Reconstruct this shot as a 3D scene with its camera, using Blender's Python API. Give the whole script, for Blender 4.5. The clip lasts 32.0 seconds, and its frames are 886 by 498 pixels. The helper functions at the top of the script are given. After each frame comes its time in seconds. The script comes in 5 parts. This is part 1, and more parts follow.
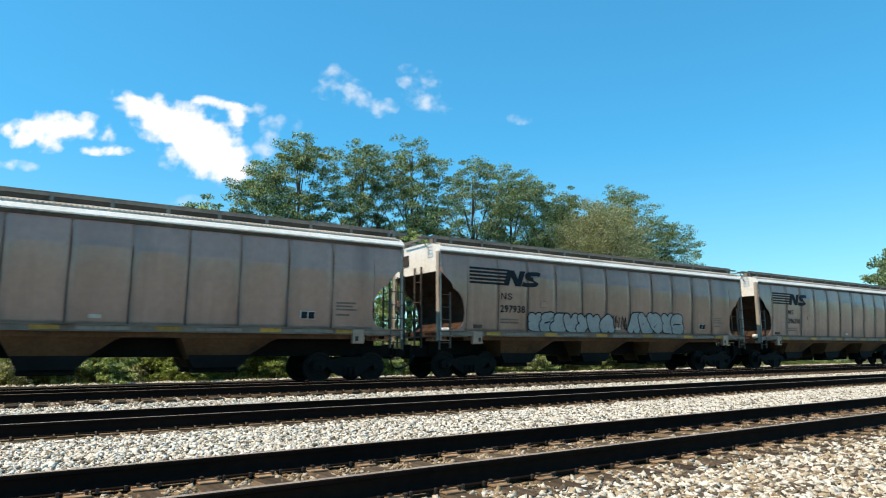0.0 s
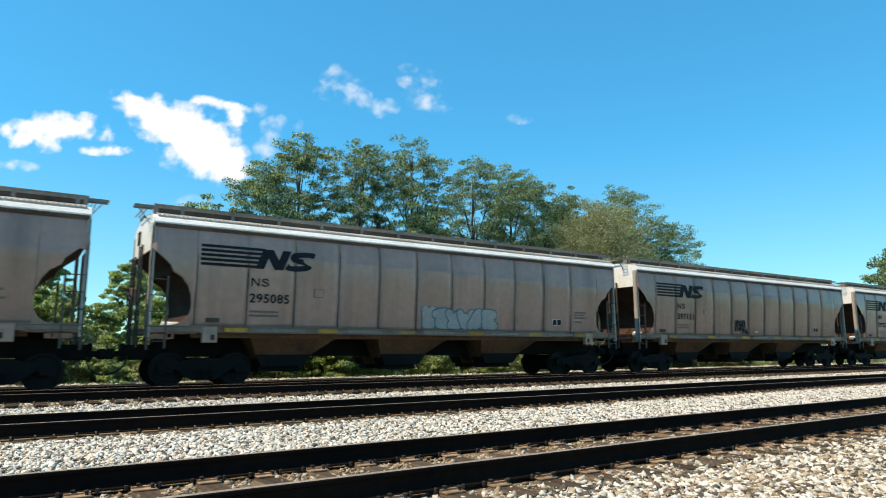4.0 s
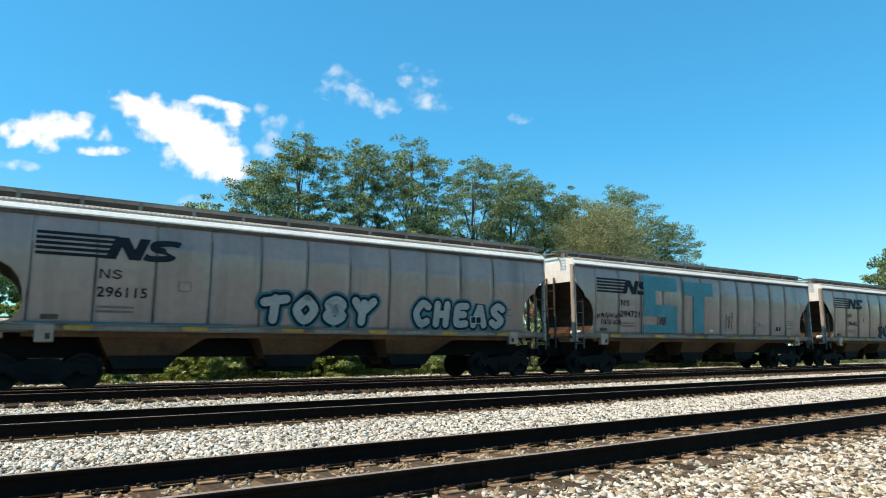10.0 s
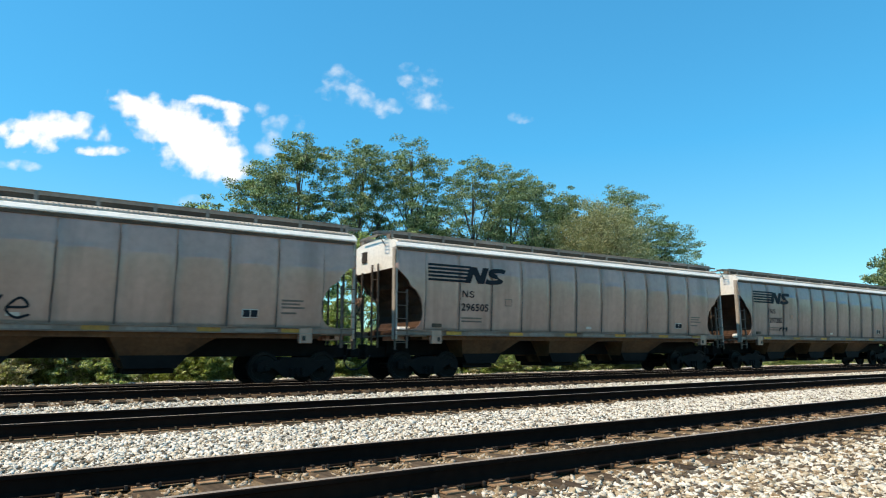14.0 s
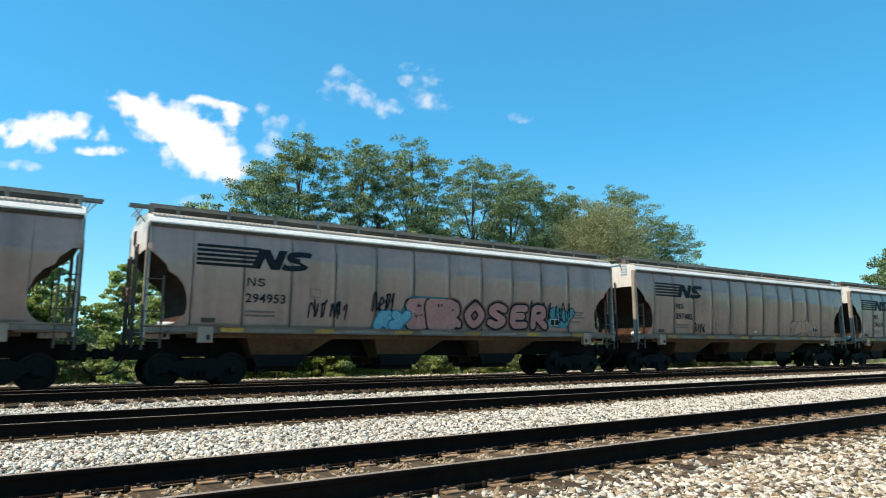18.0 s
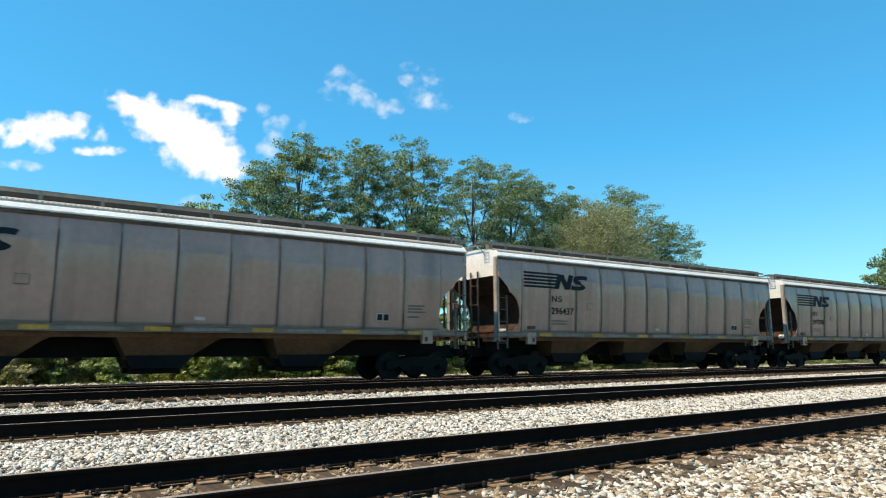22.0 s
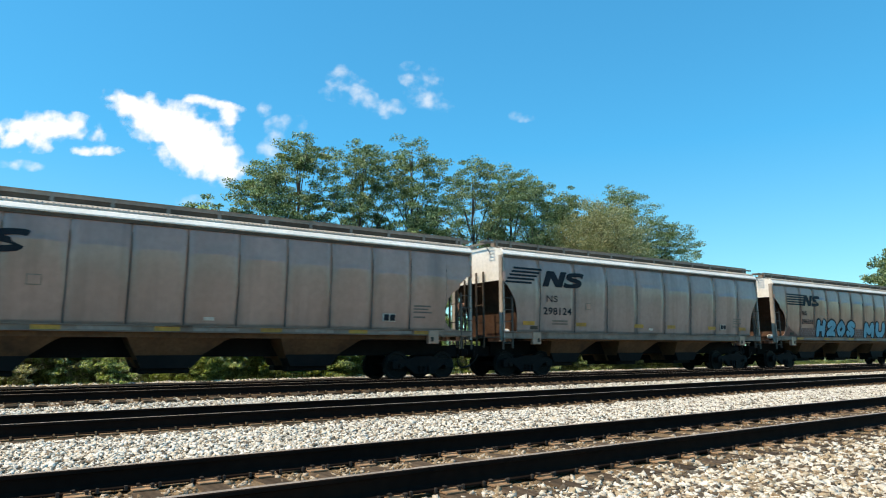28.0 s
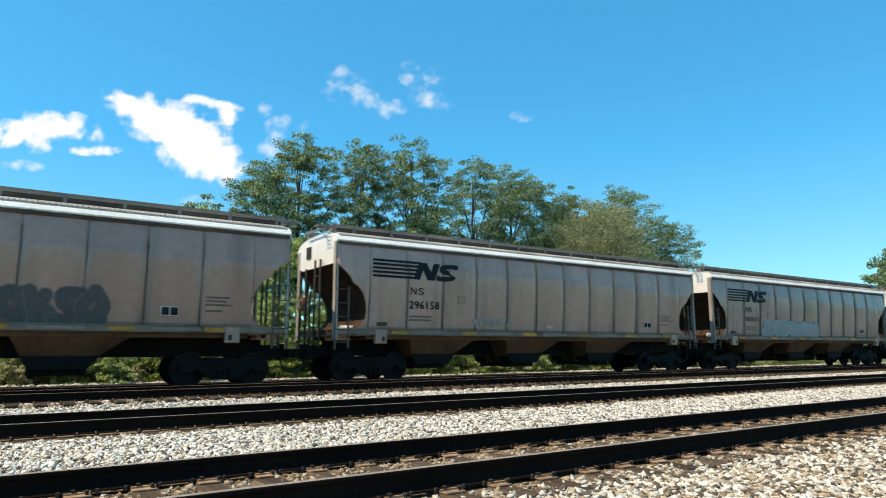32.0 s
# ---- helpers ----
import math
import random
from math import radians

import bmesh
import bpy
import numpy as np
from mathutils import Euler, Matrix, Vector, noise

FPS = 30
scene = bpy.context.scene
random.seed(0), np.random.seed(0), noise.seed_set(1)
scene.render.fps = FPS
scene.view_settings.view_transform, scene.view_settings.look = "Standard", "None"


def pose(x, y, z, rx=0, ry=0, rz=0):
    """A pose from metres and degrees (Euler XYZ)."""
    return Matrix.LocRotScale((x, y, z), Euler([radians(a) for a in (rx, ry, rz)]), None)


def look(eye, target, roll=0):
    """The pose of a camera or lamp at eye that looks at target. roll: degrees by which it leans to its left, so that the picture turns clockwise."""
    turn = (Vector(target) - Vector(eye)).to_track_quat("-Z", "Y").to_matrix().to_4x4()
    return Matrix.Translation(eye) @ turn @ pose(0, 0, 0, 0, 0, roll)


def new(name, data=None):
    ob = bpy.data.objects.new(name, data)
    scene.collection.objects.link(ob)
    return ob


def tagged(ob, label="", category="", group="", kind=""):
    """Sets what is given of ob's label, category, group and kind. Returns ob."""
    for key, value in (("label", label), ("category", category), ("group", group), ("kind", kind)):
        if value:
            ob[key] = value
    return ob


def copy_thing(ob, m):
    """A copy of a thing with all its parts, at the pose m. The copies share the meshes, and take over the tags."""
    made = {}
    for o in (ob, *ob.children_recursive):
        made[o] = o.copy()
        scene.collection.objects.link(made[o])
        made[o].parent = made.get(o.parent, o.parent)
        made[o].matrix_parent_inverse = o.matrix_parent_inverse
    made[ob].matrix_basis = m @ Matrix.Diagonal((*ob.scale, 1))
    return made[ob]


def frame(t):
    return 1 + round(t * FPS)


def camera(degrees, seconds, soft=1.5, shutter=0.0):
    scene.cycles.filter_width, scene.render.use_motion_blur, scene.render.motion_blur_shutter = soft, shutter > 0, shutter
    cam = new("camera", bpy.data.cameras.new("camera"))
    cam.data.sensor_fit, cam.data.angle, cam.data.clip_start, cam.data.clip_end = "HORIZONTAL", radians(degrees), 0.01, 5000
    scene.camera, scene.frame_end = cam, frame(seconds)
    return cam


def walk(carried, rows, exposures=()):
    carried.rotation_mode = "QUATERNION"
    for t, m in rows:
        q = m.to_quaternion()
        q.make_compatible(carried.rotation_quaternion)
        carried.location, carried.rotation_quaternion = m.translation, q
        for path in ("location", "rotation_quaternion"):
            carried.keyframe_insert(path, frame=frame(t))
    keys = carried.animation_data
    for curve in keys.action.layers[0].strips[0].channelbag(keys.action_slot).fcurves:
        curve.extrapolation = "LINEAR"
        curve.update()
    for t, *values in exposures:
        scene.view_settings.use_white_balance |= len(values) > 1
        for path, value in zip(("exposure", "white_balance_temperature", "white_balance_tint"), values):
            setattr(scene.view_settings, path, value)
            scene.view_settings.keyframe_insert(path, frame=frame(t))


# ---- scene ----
# ---- camera: it stands still beside the tracks ----
SECONDS = 32.0
EYE = (0.0, 0.0, 0.918)
YAW, PITCH, ROLL = 33.529, 9.031, -0.191
cam = camera(69.03, SECONDS, soft=1.05, shutter=0.1)
AIM = Vector((math.sin(radians(YAW)) * math.cos(radians(PITCH)),
              math.cos(radians(YAW)) * math.cos(radians(PITCH)), math.sin(radians(PITCH))))
STAND = look(EYE, Vector(EYE) + AIM, ROLL)
walk(cam, [(0.0, STAND), (SECONDS, STAND)])
scene.view_settings.exposure = 0.18

# ---- sky and sun: the sun is high, to the left and a little beyond the train ----
TO_SUN = Vector((-0.50, 0.075, 0.84)).normalized()
world = bpy.data.worlds.new("sky")
scene.world = world
world.use_nodes = True
wn, wl = world.node_tree.nodes, world.node_tree.links
wn.clear()
w_sky = wn.new("ShaderNodeTexSky")
w_sky.sky_type = "NISHITA"
w_sky.sun_disc = False
w_sky.sun_elevation = math.asin(TO_SUN.z)
w_sky.sun_rotation = math.atan2(TO_SUN.x, TO_SUN.y)
w_sky.altitude, w_sky.air_density, w_sky.dust_density, w_sky.ozone_density = 200, 1.0, 0.0, 1.0
w_bg = wn.new("ShaderNodeBackground")
w_bg.inputs["Strength"].default_value = 0.13
w_out = wn.new("ShaderNodeOutputWorld")
w_deep = wn.new("ShaderNodeMix")
w_deep.data_type, w_deep.blend_type = "RGBA", "MULTIPLY"
w_deep.inputs[0].default_value = 1.0
w_even = wn.new("ShaderNodeGamma")
w_even.inputs["Gamma"].default_value = 0.7
wl.new(w_sky.outputs["Color"], w_even.inputs["Color"])
wl.new(w_even.outputs["Color"], w_deep.inputs[6])
# haze makes the air paler towards the horizon
w_dir = wn.new("ShaderNodeTexCoord")
w_up = wn.new("ShaderNodeSeparateXYZ")
wl.new(w_dir.outputs["Generated"], w_up.inputs[0])
w_haze = wn.new("ShaderNodeValToRGB")
w_haze.color_ramp.elements[0].position, w_haze.color_ramp.elements[0].color = 0.02, (1.02, 1.72, 1.74, 1)
w_haze.color_ramp.elements[1].position, w_haze.color_ramp.elements[1].color = 0.30, (0.46, 1.70, 2.24, 1)
wl.new(w_up.outputs["Z"], w_haze.inputs["Fac"])
wl.new(w_haze.outputs["Color"], w_deep.inputs[7])
wl.new(w_deep.outputs[2], w_bg.inputs["Color"])
wl.new(w_bg.outputs["Background"], w_out.inputs["Surface"])

sun = new("sun", bpy.data.lights.new("sun", "SUN"))
sun.data.energy, sun.data.angle, sun.data.color = 5.0, radians(0.53), (1.0, 0.84, 0.61)
sun.matrix_basis = look(TO_SUN * 60, (0, 0, 0))


# ---- materials ----
def nodes_of(name):
    m = bpy.data.materials.new(name)
    m.use_nodes = True
    nt = m.node_tree
    return m, nt.nodes, nt.links, nt.nodes["Principled BSDF"]


def noise_node(n, l, co, scale, detail=4.0, stretch=None):
    t = n.new("ShaderNodeTexNoise")
    t.inputs["Scale"].default_value = scale
    t.inputs["Detail"].default_value = detail
    if stretch:
        mp = n.new("ShaderNodeMapping")
        mp.inputs["Scale"].default_value = stretch
        l.new(co, mp.inputs["Vector"])
        l.new(mp.outputs["Vector"], t.inputs["Vector"])
    else:
        l.new(co, t.inputs["Vector"])
    return t.outputs["Fac"]


def ramp(n, l, fac, stops):
    r = n.new("ShaderNodeValToRGB")
    e = r.color_ramp.elements
    while len(e) < len(stops):
        e.new(0.5)
    for k, (p, c) in enumerate(stops):
        e[k].position, e[k].color = p, (*c, 1)
    l.new(fac, r.inputs["Fac"])
    return r.outputs["Color"]


def mix(n, l, fac, a, b, kind="MIX"):
    m = n.new("ShaderNodeMix")
    m.data_type, m.blend_type = "RGBA", kind
    for sock, v in ((m.inputs[0], fac), (m.inputs[6], a), (m.inputs[7], b)):
        if isinstance(v, (int, float)):
            sock.default_value = v
        elif isinstance(v, tuple):
            sock.default_value = (*v, 1)
        else:
            l.new(v, sock)
    return m.outputs[2]


def surface(name, dark, light, fine=8.0, coarse=0.8, rough=0.7, metal=0.0, bump=0.2, bump_scale=30.0, stain=None,
            stain_range=(0.55, 0.7), stain_scale=1.5, stretch=None, vary=0.0, island=0.0, spec=0.5, grain=0.22):
    """A mottled surface: grain and patches at two scales, an optional stain with edges of its own, and fine relief."""
    m, n, l, b = nodes_of(name)
    co = n.new("ShaderNodeTexCoord").outputs["Object"]
    c1 = ramp(n, l, noise_node(n, l, co, coarse, 5, stretch), [(0.3, dark), (0.7, light)])
    c2 = ramp(n, l, noise_node(n, l, co, fine, 6), [(0.3, (1 - grain,) * 3), (0.7, (1 + grain * 0.6,) * 3)])
    col = mix(n, l, 1.0, c1, c2, "MULTIPLY")
    if stain:
        f = ramp(n, l, noise_node(n, l, co, stain_scale, 7, stretch), [(stain_range[0], (0, 0, 0)), (stain_range[1], (1, 1, 1))])
        col = mix(n, l, f, col, stain)
    for amount, node, sock in ((vary, "ShaderNodeObjectInfo", "Random"), (island, "ShaderNodeNewGeometry", "Random Per Island")):
        if amount:
            v = ramp(n, l, n.new(node).outputs[sock], [(0, (1 - amount,) * 3), (1, (1 + amount,) * 3)])
            col = mix(n, l, 1.0, col, v, "MULTIPLY")
    l.new(col, b.inputs["Base Color"])
    b.inputs["Roughness"].default_value, b.inputs["Metallic"].default_value = rough, metal
    b.inputs["Specular IOR Level"].default_value = spec
    if bump:
        bp = n.new("ShaderNodeBump")
        bp.inputs["Strength"].default_value, bp.inputs["Distance"].default_value = bump, 0.02
        l.new(noise_node(n, l, co, bump_scale, 5), bp.inputs["Height"])
        l.new(bp.outputs["Normal"], b.inputs["Normal"])
    return m


RAIL_LINES = [(4.6, 1.0), (5.3, 2.2), (6.1, 0.75), (10.30, 1.1), (11.85, 0.55), (16.40, 0.9), (17.95, 0.6)]


def rust_dust(n, l, co, col):
    """Iron dust on the stones along each rail, ragged at its edge."""
    sep = n.new("ShaderNodeSeparateXYZ")
    l.new(co, sep.inputs[0])
    wob = n.new("ShaderNodeMath")
    wob.operation = "MULTIPLY_ADD"
    wob.inputs[1].default_value = 0.5
    l.new(noise_node(n, l, co, 3.5, 5), wob.inputs[0])
    l.new(sep.outputs["Y"], wob.inputs[2])
    for y, w in RAIL_LINES:
        d = n.new("ShaderNodeMath")
        d.operation = "SUBTRACT"
        d.inputs[1].default_value = y + 0.25
        l.new(wob.outputs[0], d.inputs[0])
        ab = n.new("ShaderNodeMath")
        ab.operation = "ABSOLUTE"
        l.new(d.outputs[0], ab.inputs[0])
        f = ramp(n, l, ab.outputs[0], [(0.10 * w + 0.12, (0.8, 0.8, 0.8)), (0.35 * w + 0.22, (0, 0, 0))])
        col = mix(n, l, f, col, mix(n, l, 0.6, col, (0.24, 0.15, 0.07)))
    return col


def ballast_material():
    m, n, l, b = nodes_of("ballast bed")
    co = n.new("ShaderNodeTexCoord").outputs["Object"]
    c1 = ramp(n, l, noise_node(n, l, co, 24, 6), [(0.35, (0.035, 0.028, 0.021)), (0.65, (0.26, 0.225, 0.18))])
    c2 = ramp(n, l, noise_node(n, l, co, 1.2, 4), [(0.3, (0.75, 0.72, 0.68)), (0.7, (1.1, 1.1, 1.1))])
    l.new(rust_dust(n, l, co, mix(n, l, 1.0, c1, c2, "MULTIPLY")), b.inputs["Base Color"])
    b.inputs["Roughness"].default_value = 0.95
    b.inputs["Specular IOR Level"].default_value = 0.05
    bp = n.new("ShaderNodeBump")
    bp.inputs["Strength"].default_value, bp.inputs["Distance"].default_value = 1.0, 0.03
    l.new(noise_node(n, l, co, 24, 6), bp.inputs["Height"])
    l.new(bp.outputs["Normal"], b.inputs["Normal"])
    return m


def stone_material(name, tones, rough=0.85):
    """Broken stone: each piece takes one tone of several, with a speckled face."""
    m, n, l, b = nodes_of(name)
    co = n.new("ShaderNodeTexCoord").outputs["Object"]
    rnd = n.new("ShaderNodeNewGeometry").outputs["Random Per Island"]
    r = n.new("ShaderNodeValToRGB")
    r.color_ramp.interpolation = "CONSTANT"
    e = r.color_ramp.elements
    while len(e) < len(tones):
        e.new(0.5)
    for k, (p, c) in enumerate(tones):
        e[k].position, e[k].color = p, (*c, 1)
    l.new(rnd, r.inputs["Fac"])
    g = ramp(n, l, noise_node(n, l, co, 45, 4), [(0.3, (0.66, 0.64, 0.61)), (0.7, (1.12, 1.12, 1.12))])
    l.new(rust_dust(n, l, co, mix(n, l, 1.0, r.outputs["Color"], g, "MULTIPLY")), b.inputs["Base Color"])
    b.inputs["Roughness"].default_value = rough
    b.inputs["Specular IOR Level"].default_value = 0.25
    return m


def leaf_material(name, a, b_, c, glow=0.28):
    """Leaves of mixed greens that let some light through."""
    m, n, l, b = nodes_of(name)
    rnd = n.new("ShaderNodeNewGeometry").outputs["Random Per Island"]
    co = n.new("ShaderNodeTexCoord").outputs["Object"]
    c1 = ramp(n, l, rnd, [(0.0, a), (0.5, b_), (1.0, c)])
    c2 = ramp(n, l, noise_node(n, l, co, 0.5, 3), [(0.3, (0.75, 0.8, 0.7)), (0.7, (1.2, 1.15, 1.1))])
    col = mix(n, l, 1.0, c1, c2, "MULTIPLY")
    l.new(col, b.inputs["Base Color"])
    b.inputs["Roughness"].default_value = 0.45
    b.inputs["Specular IOR Level"].default_value = 0.5
    tr = n.new("ShaderNodeBsdfTranslucent")
    l.new(mix(n, l, 1.0, col, (1.3, 1.45, 0.72), "MULTIPLY"), tr.inputs["Color"])
    ad = n.new("ShaderNodeMixShader")
    ad.inputs[0].default_value = glow
    l.new(b.outputs[0], ad.inputs[1])
    l.new(tr.outputs[0], ad.inputs[2])
    l.new(ad.outputs[0], n["Material Output"].inputs["Surface"])
    return m


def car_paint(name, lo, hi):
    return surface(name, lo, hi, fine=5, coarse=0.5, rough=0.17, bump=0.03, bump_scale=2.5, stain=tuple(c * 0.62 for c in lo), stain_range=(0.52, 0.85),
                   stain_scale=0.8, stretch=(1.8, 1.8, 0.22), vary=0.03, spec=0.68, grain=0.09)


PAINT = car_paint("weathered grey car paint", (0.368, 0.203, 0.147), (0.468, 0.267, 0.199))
SILL_PAINT = surface("dusty grey sill paint", (0.20, 0.135, 0.10), (0.30, 0.21, 0.16), fine=6, coarse=1.2, rough=0.5, grain=0.15, bump=0.05, stain=(0.12, 0.06, 0.035), stain_range=(0.56, 0.72), spec=0.3)
# Ladders and uprights are darkened in colour to paint in their shade.
LADDER = surface("ladder paint with shade painted in", (0.07, 0.052, 0.040), (0.13, 0.098, 0.078), rough=0.6, grain=0.1, bump=0, spec=0.2)
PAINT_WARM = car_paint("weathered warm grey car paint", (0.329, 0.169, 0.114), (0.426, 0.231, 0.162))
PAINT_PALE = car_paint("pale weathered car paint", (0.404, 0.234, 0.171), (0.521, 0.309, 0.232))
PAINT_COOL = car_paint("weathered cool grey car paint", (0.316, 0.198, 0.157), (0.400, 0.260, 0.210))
# Much paler than the car sides: the sunlight is painted into this colour.
SUNLIT_PAINT = surface("roof paint with sunlight painted in", (0.80, 0.745, 0.675), (0.92, 0.875, 0.81), grain=0.1, rough=0.5, bump=0.05, vary=0.04)
SEAM = surface("rusty weld seam", (0.06, 0.05, 0.045), (0.13, 0.11, 0.10), rough=0.8, spec=0.12)
# The shade on the rail faces is painted in as near-black.
RAIL_SIDE = surface("rail steel with shade painted in", (0.009, 0.007, 0.006), (0.018, 0.011, 0.008), rough=0.75, bump=0.15, spec=0.03)
RAIL_HEAD = surface("worn rail head steel", (0.24, 0.185, 0.14), (0.36, 0.29, 0.225), fine=20, coarse=2, rough=0.5, bump=0.05, spec=0.25)
RUST = surface("orange rust", (0.23, 0.130, 0.068), (0.38, 0.245, 0.145), fine=25, coarse=4, rough=0.9, bump=0.4, vary=0.2, spec=0.15)
IRON = surface("dark iron", (0.03, 0.026, 0.023), (0.07, 0.055, 0.045), rough=0.7, vary=0.15, spec=0.12)
TIE = surface("weathered tie timber", (0.045, 0.031, 0.020), (0.125, 0.088, 0.058), fine=30, coarse=3, rough=0.9, bump=0.5, bump_scale=18, stretch=(4, 0.5, 1), vary=0.25, spec=0.1)
# The deep shade under the cars is painted into this near-black.
UNDER_SHADE = surface("undercarriage with shade painted black", (0.006, 0.005, 0.005), (0.015, 0.012, 0.011), rough=0.7, bump=0.2, spec=0.12)
HOPPER = surface("dusty brown hopper paint", (0.110, 0.054, 0.027), (0.19, 0.102, 0.053), fine=10, coarse=0.9, rough=0.7, bump=0.15, stain=(0.07, 0.04, 0.025), stain_range=(0.5, 0.75), spec=0.12)
SLOPE = surface("rusty slope sheet", (0.040, 0.022, 0.014), (0.085, 0.047, 0.030), fine=9, coarse=1.2, rough=0.75, spec=0.12)
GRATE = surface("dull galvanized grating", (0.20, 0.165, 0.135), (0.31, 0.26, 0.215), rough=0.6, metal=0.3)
DARKPAINT = surface("black lettering paint", (0.010, 0.012, 0.016), (0.022, 0.024, 0.03), rough=0.6, bump=0, spec=0.12)
FADED = surface("faded stencil paint", (0.15, 0.105, 0.08), (0.20, 0.145, 0.11), rough=0.5, bump=0, spec=0.3)
TAPE = surface("dirty white reflective tape", (0.25, 0.18, 0.14), (0.32, 0.235, 0.185), rough=0.5, bump=0)
CHORD = surface("grimy shade brown", (0.07, 0.047, 0.032), (0.14, 0.095, 0.065), rough=0.7, spec=0.2)
# Lighter copy of the galvanized grating, with sunlight painted into the colour.
SUNLIT_GRATE = surface("grating with sunlight painted in", (0.40, 0.335, 0.275), (0.60, 0.52, 0.44), fine=25, rough=0.6, grain=0.3, bump=0.05)
POST = surface("pale dusty post paint", (0.34, 0.285, 0.235), (0.46, 0.39, 0.325), rough=0.55, grain=0.12, bump=0.05)
BOARD = surface("dull grey board edge", (0.24, 0.185, 0.145), (0.38, 0.30, 0.24), rough=0.6, bump=0.05, vary=0.1)
WHITE = surface("white reflective tape", (0.52, 0.43, 0.35), (0.62, 0.52, 0.43), rough=0.5, bump=0)
YELLOW = surface("yellow reflective tape", (0.42, 0.19, 0.02), (0.62, 0.30, 0.03), rough=0.5, bump=0, vary=0.25)
RUBBER = surface("black rubber hose", (0.012, 0.012, 0.012), (0.03, 0.03, 0.03), rough=0.6, bump=0)
# Wheels are blackened too, for the shade beneath the cars.
WHEEL = surface("wheel steel with shade painted in", (0.008, 0.007, 0.006), (0.02, 0.017, 0.015), rough=0.6, metal=0.2, bump=0.1, spec=0.12)
BALLAST = ballast_material()
GRASS = surface("rough grass ground", (0.045, 0.06, 0.018), (0.13, 0.13, 0.05), fine=6, coarse=0.15, rough=0.95, bump=0.8, bump_scale=6)
STONE = stone_material("pale limestone ballast", [(0.0, (0.80, 0.745, 0.655)), (0.3, (0.60, 0.535, 0.44)), (0.50, (0.86, 0.81, 0.72)), (0.69, (0.34, 0.275, 0.20)), (0.78, (0.68, 0.585, 0.46)), (0.87, (0.15, 0.125, 0.095))])
STONE_TAN = stone_material("tan ballast", [(0.0, (0.71, 0.645, 0.54)), (0.22, (0.44, 0.345, 0.23)), (0.42, (0.83, 0.765, 0.66)), (0.60, (0.27, 0.19, 0.115)), (0.69, (0.60, 0.515, 0.40)), (0.80, (0.12, 0.093, 0.067))])
# Pale colour of the unseen ground that bounces light onto the cars.
BOUNCE_GRAVEL = surface("pale tan bounce gravel", (0.30, 0.255, 0.20), (0.52, 0.46, 0.375), fine=35, coarse=0.6, rough=0.95, bump=0.8, bump_scale=30, spec=0.1, grain=0.4)
# Dark colour for the strip that paints train shade on the ground.
GROUND_SHADE = surface("ground darkened as shade", (0.012, 0.010, 0.009), (0.04, 0.033, 0.027), fine=14, coarse=1.5, rough=0.95, bump=0.6, bump_scale=20, spec=0.05)
BARK = surface("grey brown bark", (0.05, 0.04, 0.032), (0.12, 0.10, 0.08), fine=12, coarse=2, rough=0.95, bump=0.6, bump_scale=10)
LEAF = leaf_material("locust leaves", (0.028, 0.056, 0.022), (0.140, 0.195, 0.086), (0.50, 0.58, 0.37))
LEAF_OLIVE = leaf_material("olive leaves", (0.17, 0.18, 0.10), (0.30, 0.305, 0.18), (0.48, 0.47, 0.31))
LEAF_BUSH = leaf_material("shrub leaves", (0.15, 0.20, 0.085), (0.34, 0.40, 0.20), (0.62, 0.66, 0.42), 0.42)
LEAF_DRY = leaf_material("dry grey shrub twigs", (0.22, 0.20, 0.14), (0.40, 0.38, 0.29), (0.60, 0.58, 0.47), 0.42)
LEAF_YELLOW = leaf_material("yellow green leaves", (0.17, 0.21, 0.06), (0.28, 0.33, 0.11), (0.42, 0.45, 0.20), 0.4)
LEAF_DEEP = leaf_material("dark hedge leaves", (0.035, 0.052, 0.020), (0.075, 0.10, 0.035), (0.15, 0.17, 0.065))


# ---- mesh helpers ----
def link_mesh(name, me, material, parent=None, label=""):
    ob = new(name, me)
    for mt in (material if isinstance(material, (list, tuple)) else (material,)):
        if me.materials.find(mt.name) < 0:
            me.materials.append(mt)
    if parent:
        ob.parent = parent
    if label:
        ob["label"] = label
    return ob


def part(name, bm, material, parent=None, label="", smooth=False):
    me = bpy.data.meshes.new(name)
    bm.to_mesh(me)
    bm.free()
    if smooth:
        me.polygons.foreach_set("use_smooth", [True] * len(me.polygons))
    return link_mesh(name, me, material, parent, label)


def again(name, ob, x, y, z, parent=None, rot=None):
    """Another piece on the same mesh."""
    o = new(name, ob.data)
    o.location = (x, y, z)
    if rot:
        o.rotation_euler = rot
    o.parent = parent if parent else ob.parent
    return o


def box(bm, x0, x1, y0, y1, z0, z1, bev=0.0):
    r = bmesh.ops.create_cube(bm, size=1.0, matrix=Matrix.Translation(((x0 + x1) / 2, (y0 + y1) / 2, (z0 + z1) / 2)) @ Matrix.Diagonal((x1 - x0, y1 - y0, z1 - z0, 1)))
    if bev:
        es = list({e for v in r["verts"] for e in v.link_edges})
        bmesh.ops.bevel(bm, geom=es, offset=bev, segments=1, affect="EDGES")


def boxes(*items, bev=0.0):
    bm = bmesh.new()
    for i in items:
        box(bm, *i, bev=bev)
    return bm


def rod(bm, a, b, r, seg=8, r2=None):
    a, b = Vector(a), Vector(b)
    dv = b - a
    m = Matrix.Translation((a + b) / 2) @ dv.to_track_quat("Z", "Y").to_matrix().to_4x4()
    bmesh.ops.create_cone(bm, cap_ends=True, segments=seg, radius1=r, radius2=r if r2 is None else r2, depth=dv.length, matrix=m)


